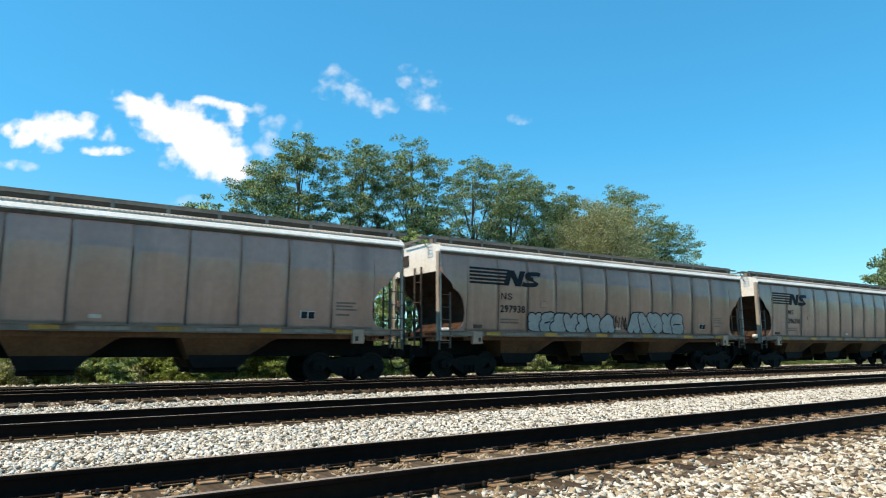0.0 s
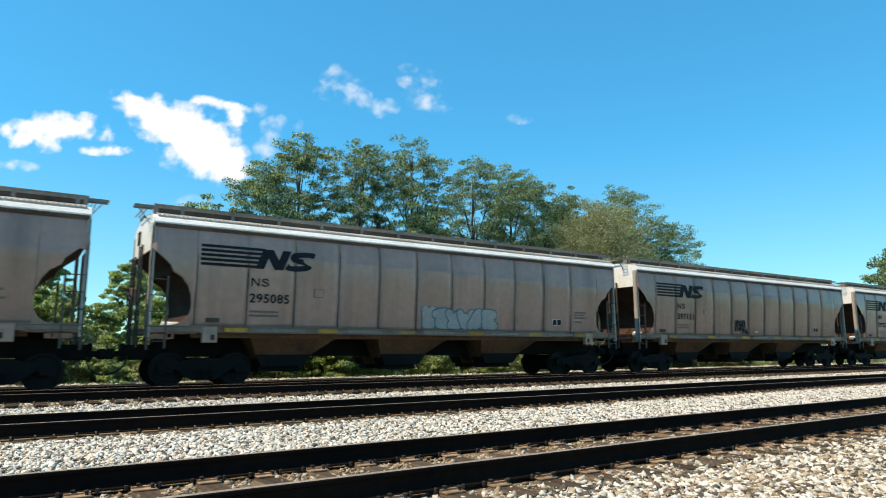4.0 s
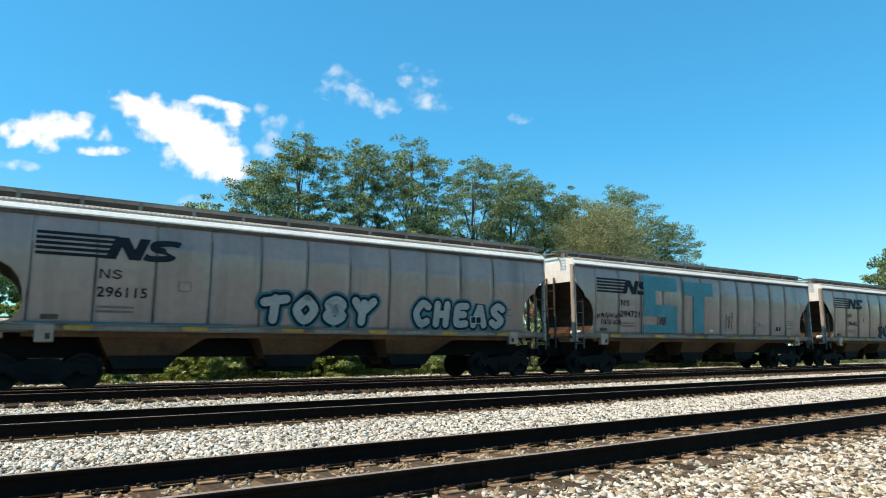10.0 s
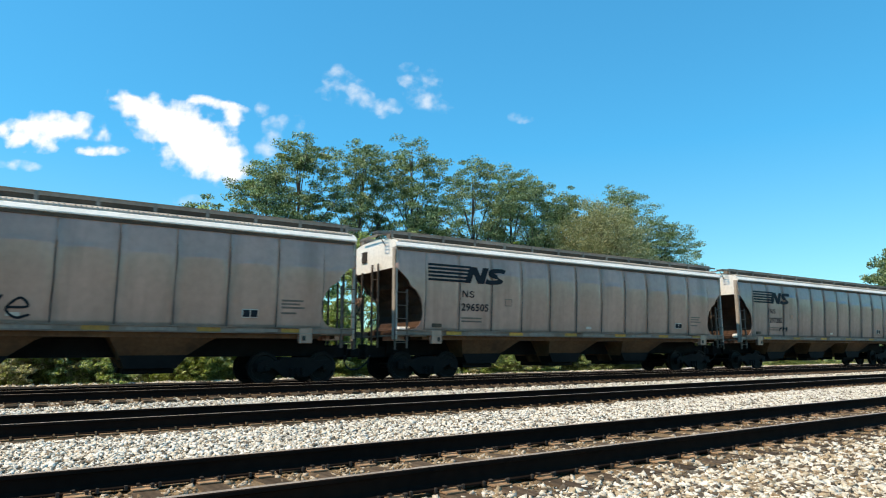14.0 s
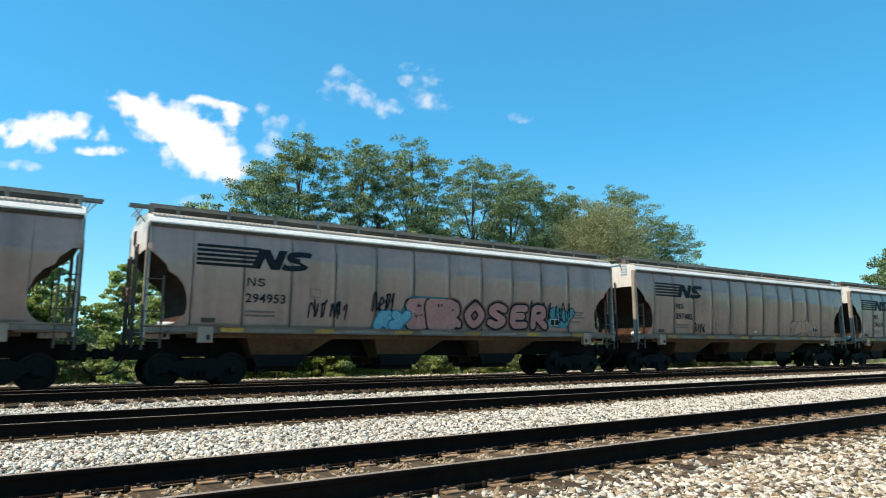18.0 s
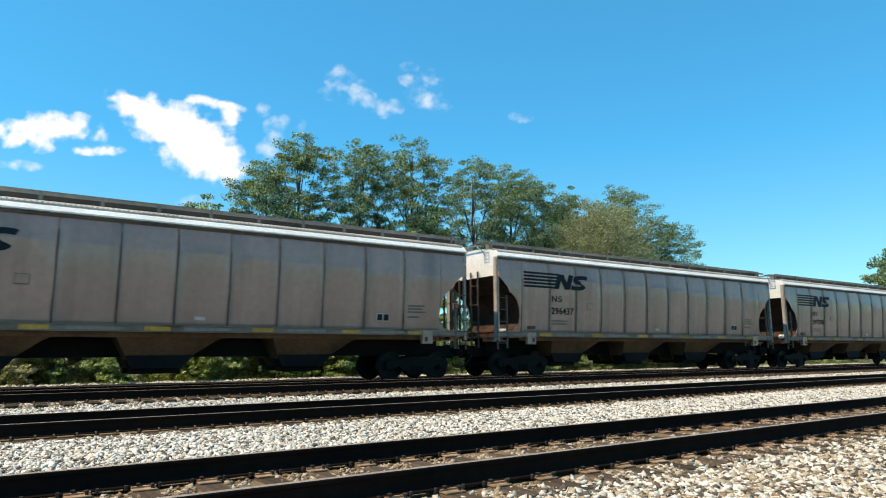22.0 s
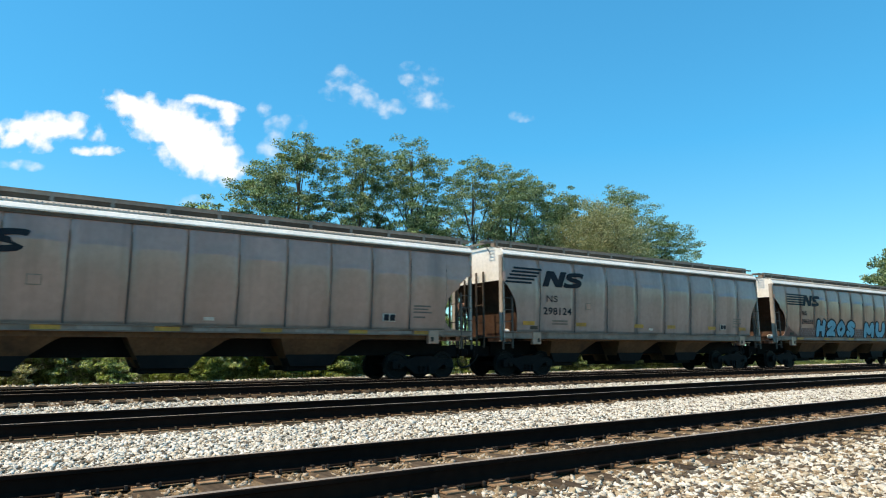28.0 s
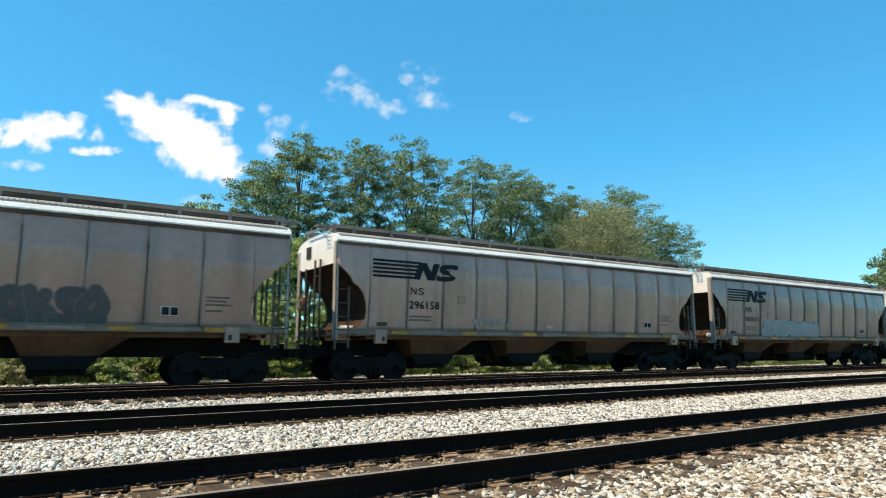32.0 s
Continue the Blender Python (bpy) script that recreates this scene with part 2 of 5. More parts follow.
def prism(bm, outline, y0, y1):
    """A flat outline of (x, z) pulled from y0 to y1."""
    va = [bm.verts.new((x, y0, z)) for x, z in outline]
    vb = [bm.verts.new((x, y1, z)) for x, z in outline]
    k = len(outline)
    bm.faces.new(va)
    bm.faces.new(vb[::-1])
    for i in range(k):
        bm.faces.new((va[i], vb[i], vb[(i + 1) % k], va[(i + 1) % k]))
    bmesh.ops.recalc_face_normals(bm, faces=bm.faces[:])


def loft(bm, rings, close=False):
    """Quads between rings of points of equal length."""
    vs = [[bm.verts.new(p) for p in r] for r in rings]
    k = len(rings[0])
    for a, b in zip(vs, vs[1:]):
        for i in range(k if close else k - 1):
            bm.faces.new((a[i], a[(i + 1) % k], b[(i + 1) % k], b[i]))
    return vs


def raw_mesh(name, verts, faces):
    """A mesh from arrays of vertices and of equal-sided faces."""
    me = bpy.data.meshes.new(name)
    k = faces.shape[1]
    me.vertices.add(len(verts))
    me.vertices.foreach_set("co", np.ascontiguousarray(verts, dtype=np.float32).ravel())
    me.loops.add(faces.size)
    me.loops.foreach_set("vertex_index", np.ascontiguousarray(faces, dtype=np.int32).ravel())
    me.polygons.add(len(faces))
    me.polygons.foreach_set("loop_start", np.arange(0, faces.size, k, dtype=np.int32))
    me.polygons.foreach_set("loop_total", np.full(len(faces), k, dtype=np.int32))
    me.update(calc_edges=True)
    return me


# ---- ground, ballast and tracks: x runs along the rails, y away from the camera, rail tops at z = 0 ----
TRACK_NEAR, TRACK_MID, TRACK_EMPTY = 4.559, 10.307, 16.41
GAUGE = 1.51
# the train's own track lies behind the empty one, a little lower
SIZE = 1.07
TRAIN_Z = 0.918 * (1 - SIZE)
TRACK_FAR = 18.7645 * SIZE - 0.0375
BED = -0.215
rng = np.random.default_rng(7)


def ground_sheets():
    bm = bmesh.new()
    xs = [-3000, -600, -150, -60, -20, 0, 20, 40, 60, 100, 200, 600, 3000]
    ys = [-3000, -400, -60, -12, -6, 22.6, 24, 26, 30, 36, 50, 80, 200, 600, 3000]
    low = lambda x, y: -0.42 + (0.10 * math.sin(x * 0.21 + y) if 24 <= y <= 50 and abs(x) < 150 else 0)
    loft(bm, [[(x, y, low(x, y)) for y in ys] for x in xs])
    bmesh.ops.recalc_face_normals(bm, faces=bm.faces[:])
    tagged(part("ground", bm, GRASS), "rough green and tan grass ground beyond the tracks", "ground", kind="structure")
    # ballast bed: one long shoulder under the three tracks
    nx = 240
    ys = np.concatenate([[-36.0], np.linspace(-35, -4, 12), np.linspace(-3.2, 27.0, 74), [28.5]])
    xs = np.concatenate([np.linspace(-320, -12, 40), np.linspace(-10, 62, nx), np.linspace(64, 900, 60)])
    gx, gy = np.meshgrid(xs, ys, indexing="ij")
    gz = np.full_like(gx, BED) + rng.normal(0, 0.008, gx.shape)
    gz[:, 0] = gz[:, -1] = -0.5
    v = np.stack([gx, gy, gz], -1).reshape(-1, 3)
    a = np.arange(len(xs) - 1)[:, None] * len(ys) + np.arange(len(ys) - 1)[None]
    f = np.stack([a, a + len(ys), a + len(ys) + 1, a + 1], -1).reshape(-1, 4)
    tagged(link_mesh("ballast_bed", raw_mesh("ballast_bed", v, f), BALLAST), "pale grey crushed stone bed under the tracks", "ballast", kind="structure")


def gravel_yard():
    """Pale gravel round the camera, out of view, added to bounce light onto the cars."""
    r = np.random.default_rng(19)
    xs, ys = np.linspace(-120, 200, 161), np.linspace(-34, 1.1, 22)
    gx, gy = np.meshgrid(xs, ys, indexing="ij")
    gz = BED + 0.045 + r.normal(0, 0.005, gx.shape)
    v = np.stack([gx, gy, gz], -1).reshape(-1, 3)
    a = np.arange(len(xs) - 1)[:, None] * len(ys) + np.arange(len(ys) - 1)[None]
    f = np.stack([a, a + len(ys), a + len(ys) + 1, a + 1], -1).reshape(-1, 4)
    tagged(link_mesh("gravel_yard", raw_mesh("gravel_yard", v, f), BOUNCE_GRAVEL), "unseen pale gravel sheet added to bounce light", "gravel", kind="structure")


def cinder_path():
    """A dark strip behind the train's track, which paints the train's shade on the ground."""
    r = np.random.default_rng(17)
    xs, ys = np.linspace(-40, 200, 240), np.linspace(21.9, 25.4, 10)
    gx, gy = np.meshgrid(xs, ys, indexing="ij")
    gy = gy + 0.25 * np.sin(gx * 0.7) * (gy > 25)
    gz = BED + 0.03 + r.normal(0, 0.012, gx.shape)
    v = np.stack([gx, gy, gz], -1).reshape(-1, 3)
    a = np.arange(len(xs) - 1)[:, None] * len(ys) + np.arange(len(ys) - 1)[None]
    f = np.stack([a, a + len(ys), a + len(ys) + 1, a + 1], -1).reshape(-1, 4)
    tagged(link_mesh("cinder_path", raw_mesh("cinder_path", v, f), GROUND_SHADE), "dark strip of painted shade behind the train", "ground", kind="structure")


def rail_mesh(x0, x1):
    half = [(0.0, 0.0), (0.030, -0.002), (0.0365, -0.010), (0.0375, -0.034), (0.012, -0.046), (0.009, -0.085), (0.011, -0.135), (0.030, -0.158), (0.074, -0.172), (0.076, -0.185)]
    ring = half + [(-y, z) for y, z in half[::-1]][:-1]
    bm = bmesh.new()
    xs = list(np.linspace(x0, -8, 30)) + list(np.linspace(-6, 60, 60)) + list(np.linspace(64, x1, 40))
    vs = loft(bm, [[(x, y, z) for y, z in ring] for x in xs], close=True)
    bm.normal_update()
    for f in bm.faces:
        c = f.calc_center_median()
        f.material_index = 1 if c.z > -0.004 else 0
    bmesh.ops.recalc_face_normals(bm, faces=bm.faces[:])
    return bm


def tie_bm(seed):
    r = random.Random(seed)
    bm = boxes((-0.115, 0.115, -1.3, 1.3, -0.18, 0.0), bev=0.012)
    for v in bm.verts:
        v.co += Vector((r.uniform(-1, 1) * 0.006, r.uniform(-1, 1) * 0.02, r.uniform(-1, 0.3) * 0.006))
    return bm


def plate_bm():
    bm = boxes((-0.095, 0.095, -0.18, 0.18, 0.0, 0.016), bev=0.004)
    box(bm, -0.095, 0.095, -0.105, -0.080, 0.016, 0.030)
    box(bm, -0.095, 0.095, 0.080, 0.105, 0.016, 0.030)
    return bm


def spike_bm():
    bm = boxes((-0.009, 0.009, -0.009, 0.009, -0.03, 0.022))
    box(bm, -0.016, 0.016, -0.014, 0.024, 0.022, 0.036, bev=0.004)
    return bm


def anchor_bm():
    bm = boxes((-0.012, 0.012, -0.092, 0.092, -0.012, 0.004))
    box(bm, -0.012, 0.012, -0.096, -0.074, -0.012, 0.030, bev=0.003)
    box(bm, -0.012, 0.012, 0.074, 0.096, -0.012, 0.030, bev=0.003)
    return bm


def build_track(name, p, label, start, pitch, x0, x1, close_x, up=0.0, gauge=GAUGE):
    """One track: two rails on timber ties with plates, spikes and anchors. close_x: the stretch whose fittings are pieces of their own."""
    track = tagged(new(name), label, "railway track", kind="structure")
    track.location = (0, 0, up)
    rails = (p + 0.0375, p + 0.0375 + gauge)
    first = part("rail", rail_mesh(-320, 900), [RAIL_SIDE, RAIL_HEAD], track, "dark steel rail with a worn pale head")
    first.location = (0, rails[0], 0)
    again("rail", first, 0, rails[1], 0)
    mid = p + 0.0375 + gauge / 2
    top = -0.201
    ties = [part("tie", tie_bm(k), TIE, track) for k in range(4)]
    base = [t.data for t in ties]
    for t in ties:
        bpy.data.objects.remove(t)
    plate = spike = anchor = None
    r = random.Random(int(p * 100))
    joined = bmesh.new()
    i0, i1 = math.floor((x0 - start) / pitch), math.ceil((x1 - start) / pitch)
    for i in range(i0, i1):
        x = start + i * pitch + r.uniform(-0.02, 0.02)
        t = new("tie", base[i % 4])
        t.parent = track
        t.location = (x, mid + r.uniform(-0.05, 0.05), top)
        t.rotation_euler = (0, 0, r.uniform(-0.015, 0.015))
        near = close_x[0] <= x <= close_x[1]
        for y in rails:
            if near:
                if plate is None:
                    plate = part("tie_plate", plate_bm(), RUST, t)
                    spike = part("spike", spike_bm(), IRON, t)
                    anchor = part("rail_anchor", anchor_bm(), IRON, t)
                    for o in (plate, spike, anchor):
                        o.location = (0, 0, -5)
                    seeds = (plate, spike, anchor)
                again("tie_plate", plate, 0, y - t.location.y, 0.0, t)
                for sx, sy, ro in ((-0.05, -0.092, 0), (0.045, 0.092, math.pi), (0.06, -0.15, 0.4)):
                    again("spike", spike, sx + r.uniform(-0.02, 0.02), y - t.location.y + sy, 0.018, t, (0, 0, ro + r.uniform(-0.2, 0.2)))
                for sx in (-0.135, 0.135):
                    again("rail_anchor", anchor, sx + r.uniform(-0.01, 0.01), y - t.location.y, 0.016, t)
            else:
                box(joined, x - 0.095, x + 0.095, y - 0.18, y + 0.18, top, top + 0.016)
                for sx in (-0.135, 0.135):
                    box(joined, x + sx - 0.012, x + sx + 0.012, y - 0.096, y + 0.096, top + 0.004, top + 0.045)
    if plate is not None:
        for o in seeds:
            bpy.data.objects.remove(o)
    rows = bmesh.new()
    for i in list(range(math.floor((-60 - start) / pitch), i0)) + list(range(i1, math.ceil((240 - start) / pitch))):
        x = start + i * pitch
        va = [rows.verts.new((x + a, mid + b, top)) for a, b in ((-0.115, -1.3), (0.115, -1.3), (0.115, 1.3), (-0.115, 1.3))]
        vb = [rows.verts.new((v.co.x, v.co.y, top - 0.15)) for v in va]
        rows.faces.new(va)
        for k in range(4):
            rows.faces.new((va[k], vb[k], vb[(k + 1) % 4], va[(k + 1) % 4]))
    part("far_ties", rows, TIE, track, "timber ties further along the track")["kind"] = "stuff"
    o = part("rail_fastenings", joined, RUST, track, "rusty tie plates and anchors along the rails")
    o["kind"] = "stuff"
    return track


def stone_field(name, x0, x1, y0, y1, count, size, material, label, faces=8, lift=0.0, clump=0.0):
    """Loose broken stones over a rectangle of the bed, as one mass."""
    r = np.random.default_rng(int(abs(x0 * 13 + y0 * 101 + count)))
    if faces == 12:  # a blunt broken block
        bv = np.array([(a, b, c) for c in (-0.62, 0.62) for a, b in ((-0.8, -0.8), (0.8, -0.8), (0.8, 0.8), (-0.8, 0.8))])
        bf = np.array([(0, 2, 1), (0, 3, 2), (4, 5, 6), (4, 6, 7), (0, 1, 5), (0, 5, 4), (1, 2, 6), (1, 6, 5), (2, 3, 7), (2, 7, 6), (3, 0, 4), (3, 4, 7)])
    elif faces == 8:
        bv = np.array([(1, 0, 0), (-1, 0, 0), (0, 1, 0), (0, -1, 0), (0, 0, 1), (0, 0, -1)], float)
        bf = np.array([(0, 2, 4), (2, 1, 4), (1, 3, 4), (3, 0, 4), (2, 0, 5), (1, 2, 5), (3, 1, 5), (0, 3, 5)])
    n = count
    # denser towards the camera
    px = x0 + (x1 - x0) * r.random(n) ** 1.35
    py = r.uniform(y0, y1, n)
    if clump:
        keep = np.array([noise.noise((a * 1.9, b * 2.3, 3.1)) > clump for a, b in zip(px, py)])
        px, py = px[keep], py[keep]
        n = len(px)
    # swept thin over the ties
    bare = np.zeros(n, bool)
    for start, ya, yb in ((3.049, 4.02, 6.65), (0.2, 9.82, 12.4), (0.1, 15.86, 18.5)):
        off = np.abs((px - start + 0.254) % 0.508 - 0.254)
        bare |= (py > ya) & (py < yb) & (off < 0.135) & (r.random(n) < 0.86)
    # and thinner where the tie ends show beside the near rail
    bare |= (py > 3.82) & (py < 4.47) & (r.random(n) < 0.5)
    px, py = px[~bare], py[~bare]
    n = len(px)
    # mostly lying on their flat sides
    turn, tip, side = r.uniform(0, 2 * math.pi, n), r.normal(0, 0.42, n), r.normal(0, 0.42, n)
    c, s_, ct, st, cs, ss = np.cos(turn), np.sin(turn), np.cos(tip), np.sin(tip), np.cos(side), np.sin(side)
    rot = np.stack([c * cs - s_ * st * ss, -s_ * ct, c * ss + s_ * st * cs, s_ * cs + c * st * ss, c * ct, s_ * ss - c * st * cs, -ct * ss, st, ct * cs], -1).reshape(n, 3, 3)
    shape = bv[None] * r.uniform(0.62, 1.28, (n, len(bv), 1)) * np.array([1.25, 0.95, 0.66]) * r.uniform(0.72, 1.28, (n, 1, 3))
    sz = size * (0.5 + 0.95 * r.random((n, 1, 1)) ** 1.6)
    v = np.einsum("nij,nkj->nki", rot, shape) * sz
    pz = BED + lift + r.random(n) * size * 0.7
    v += np.stack([px, py, pz], -1)[:, None]
    f = (bf[None] + (np.arange(n) * len(bv))[:, None, None]).reshape(-1, 3)
    tagged(link_mesh(name, raw_mesh(name, v.reshape(-1, 3), f), material), label, "ballast", kind="stuff")


ground_sheets()
gravel_yard()
cinder_path()


# ---- the covered hopper cars ----
CAR_Y = TRACK_FAR + 0.0375 + GAUGE * SIZE / 2
PROFILE = [(1.60, 1.475), (2.0, 1.515), (2.4, 1.548), (2.8, 1.577), (3.1, 1.596), (3.35, 1.607), (3.6, 1.608), (3.85, 1.597), (4.1, 1.572), (4.27, 1.550)]


def side_y(z):
    """How far the bulged side stands from the car's middle at a height."""
    return float(np.interp(z, [p[0] for p in PROFILE], [p[1] for p in PROFILE]))


class Kind:
    """The measures of one build of car."""

    def __init__(self, length, seams, cut, top, bays, emblem, curl=()):
        self.length, self.seams, self.cut, self.top, self.bays, self.emblem, self.curl = length, seams, cut, top, bays, emblem, curl

    def low(self, x):
        """Lower edge of the side sheet, cut away in a curve at both ends."""
        e = min(x, self.length - x)
        return float(np.interp(e, [c[0] for c in self.cut], [c[1] for c in self.cut]))


LONG = Kind(17.4, [1.15 + 1.382 * k for k in range(12)], [(0, 3.60), (0.25, 3.40), (0.48, 3.19), (0.55, 3.02), (0.78, 2.88), (0.94, 2.67), (1.03, 2.42), (1.06, 2.15), (1.065, 1.60)],
            4.27, [(2.70, 4.0), (6.72, 4.0), (10.74, 4.0)], "joined", [(1.06, 2.15), (1.03, 1.93), (0.93, 1.76), (0.79, 1.66), (0.60, 1.63)])
SHORT = Kind(16.05, [1.80 + 1.795 * k for k in range(8)], [(0, 3.45), (0.2, 3.25), (0.4, 3.0), (0.6, 2.65), (0.68, 2.3), (0.70, 2.0), (0.71, 1.60)],
             4.36, [(2.45, 3.72), (6.17, 3.72), (9.89, 3.72)], "broken")


def panel_bm(kind, xa, xb, bulge, r):
    """One side panel, bowed out a little between its seams."""
    cut_x = [c[0] for c in kind.cut] + [kind.length - c[0] for c in kind.cut]
    xs = sorted({round(x, 3) for x in list(np.linspace(xa, xb, 7)) + [c for c in cut_x if xa < c < xb]})
    bm = bmesh.new()
    rings = []
    lean, shift = r.uniform(-0.006, 0.006), r.uniform(-0.10, 0.10)
    crease, swell = 3.70 - 0.022 * (xa + xb) / 2 + r.uniform(-0.05, 0.05), (0.036 * r.uniform(0.65, 1.1) if xa > 3.9 else 0.0)
    for x in xs:
        u = (x - xa) / (xb - xa)
        arch = max(0.0, math.sin(math.pi * u))
        top_edge = crease + 0.05 * arch
        # rows gather round the crease
        low = kind.low(x)
        heights = [z for z in (top_edge - 0.30, top_edge - 0.16, top_edge - 0.08, top_edge - 0.035, top_edge, top_edge + 0.035, top_edge + 0.08, top_edge + 0.13)]
        body = [low + (heights[0] - low) * k / 15 for k in range(15)] if low < heights[0] - 0.05 else []
        heights = heights if body else [low + (top_edge + 0.13 - low) * k / 22 for k in range(23)]
        zs = body + heights + [top_edge + 0.13 + (kind.top - top_edge - 0.13) * k / 6 for k in range(1, 7)]
        ring = []
        for z in zs:
            wv = math.sin(math.pi * min(1, max(0, (z - 1.6) / 2.6)))
            y = side_y(z + shift * wv) + bulge * arch ** 0.6 * wv + lean * (u - 0.5) * wv + 0.005 * noise.noise((x * 1.1, z * 1.4, xa + 4))
            edge = top_edge - z
            y += swell * arch ** 0.4 * (math.exp(-edge / 0.42) if edge > 0 else max(0.0, 1 + edge / 0.13))
            ring.append((x, -y, z))
        rings.append(ring)
    loft(bm, rings)
    bmesh.ops.recalc_face_normals(bm, faces=bm.faces[:])
    if sum(f.normal.y for f in bm.faces) > 0:
        bmesh.ops.reverse_faces(bm, faces=bm.faces[:])
    g = bmesh.ops.extrude_face_region(bm, geom=bm.faces[:])
    for e in g["geom"]:
        if isinstance(e, bmesh.types.BMVert):
            e.co.y += 0.012
    return bm


def strip_bm(x, z0, z1, w, proud):
    """An upright seam that follows the side, uneven in width and thin at its top."""
    bm = bmesh.new()
    rings = []
    for z in np.linspace(z0, z1, 14):
        u = (z - z0) / (z1 - z0)
        half = w / 2 * (1.25 - 0.85 * u) * (1 + 0.55 * noise.noise((x * 3.7, z * 2.3, 5.0)))
        c = x + 0.016 * noise.noise((x * 5.1, z * 1.7, 9.0))
        rings.append([(c - half, -side_y(z) + 0.004, z), (c - half, -side_y(z) - proud, z), (c + half, -side_y(z) - proud, z), (c + half, -side_y(z) + 0.004, z)])
    loft(bm, rings, close=False)
    bmesh.ops.recalc_face_normals(bm, faces=bm.faces[:])
    return bm


def slab_bm(x0, x1, z0, z1, proud=0.022, slant=0.0, thick=0.006):
    """A flat patch of paint or a plate on the side, which follows its curve."""
    bm = bmesh.new()
    k = max(2, int((z1 - z0) / 0.15) + 1)
    rings = []
    for z in np.linspace(z0, z1, k):
        s = slant * (z - z0)
        rings.append([(x0 + s, -side_y(z) - proud, z), (x1 + s, -side_y(z) - proud, z), (x1 + s, -side_y(z) - proud + thick, z), (x0 + s, -side_y(z) - proud + thick, z)])
    vs = loft(bm, rings, close=True)
    bm.faces.new(vs[0])
    bm.faces.new(vs[-1][::-1])
    bmesh.ops.recalc_face_normals(bm, faces=bm.faces[:])
    return bm


def lathe(bm, ring, cx, cz, y_axis=True, seg=24):
    """Turns (radius, y) pairs round an axle along y."""
    rings = []
    for k in range(seg):
        a = 2 * math.pi * k / seg
        rings.append([(cx + rr * math.sin(a), y, cz + rr * math.cos(a)) for rr, y in ring])
    rings.append(rings[0])
    vs = [[bm.verts.new(p) for p in q] for q in rings[:-1]]
    for k in range(seg):
        a, b = vs[k], vs[(k + 1) % seg]
        for i in range(len(ring) - 1):
            bm.faces.new((a[i], a[i + 1], b[i + 1], b[i]))


def truck_parts(parent, cx):
    """A two-axle truck under one end: side frames, bolster, springs and wheelsets."""
    truck = part("truck", boxes((-0.17, 0.17, -1.0, 1.0, 0.42, 0.66), (-0.3, 0.3, -0.3, 0.3, 0.6, 0.76), bev=0.02), UNDER_SHADE, parent, "cast steel two-axle truck with shade painted black")
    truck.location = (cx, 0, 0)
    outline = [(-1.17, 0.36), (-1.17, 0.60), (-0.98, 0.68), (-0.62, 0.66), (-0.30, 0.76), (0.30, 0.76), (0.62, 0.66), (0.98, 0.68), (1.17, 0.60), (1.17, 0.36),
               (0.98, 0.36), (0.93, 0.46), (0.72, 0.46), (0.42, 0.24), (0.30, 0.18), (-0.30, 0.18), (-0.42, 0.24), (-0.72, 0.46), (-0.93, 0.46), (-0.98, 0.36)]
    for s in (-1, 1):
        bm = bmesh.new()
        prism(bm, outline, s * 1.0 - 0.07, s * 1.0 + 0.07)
        part("side_frame", bm, UNDER_SHADE, truck)
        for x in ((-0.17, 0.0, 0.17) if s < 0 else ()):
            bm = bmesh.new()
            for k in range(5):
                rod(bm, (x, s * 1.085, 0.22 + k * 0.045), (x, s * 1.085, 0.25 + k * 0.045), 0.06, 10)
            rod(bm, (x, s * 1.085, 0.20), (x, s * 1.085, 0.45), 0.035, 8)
            part("spring", bm, UNDER_SHADE, truck)
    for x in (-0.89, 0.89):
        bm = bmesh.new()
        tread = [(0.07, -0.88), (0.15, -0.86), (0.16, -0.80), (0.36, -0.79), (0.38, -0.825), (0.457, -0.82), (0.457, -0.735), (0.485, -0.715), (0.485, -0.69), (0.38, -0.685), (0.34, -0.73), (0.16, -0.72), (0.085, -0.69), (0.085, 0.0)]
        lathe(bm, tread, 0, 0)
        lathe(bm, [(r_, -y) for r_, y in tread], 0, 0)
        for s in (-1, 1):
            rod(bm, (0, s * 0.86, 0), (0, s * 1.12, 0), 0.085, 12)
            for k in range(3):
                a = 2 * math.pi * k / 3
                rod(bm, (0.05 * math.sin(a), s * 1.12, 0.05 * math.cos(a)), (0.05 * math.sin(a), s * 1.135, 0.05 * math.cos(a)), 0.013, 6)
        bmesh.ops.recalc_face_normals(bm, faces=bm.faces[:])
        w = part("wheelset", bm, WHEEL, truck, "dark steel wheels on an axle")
        w.location = (x, 0, 0.457)
    return truck


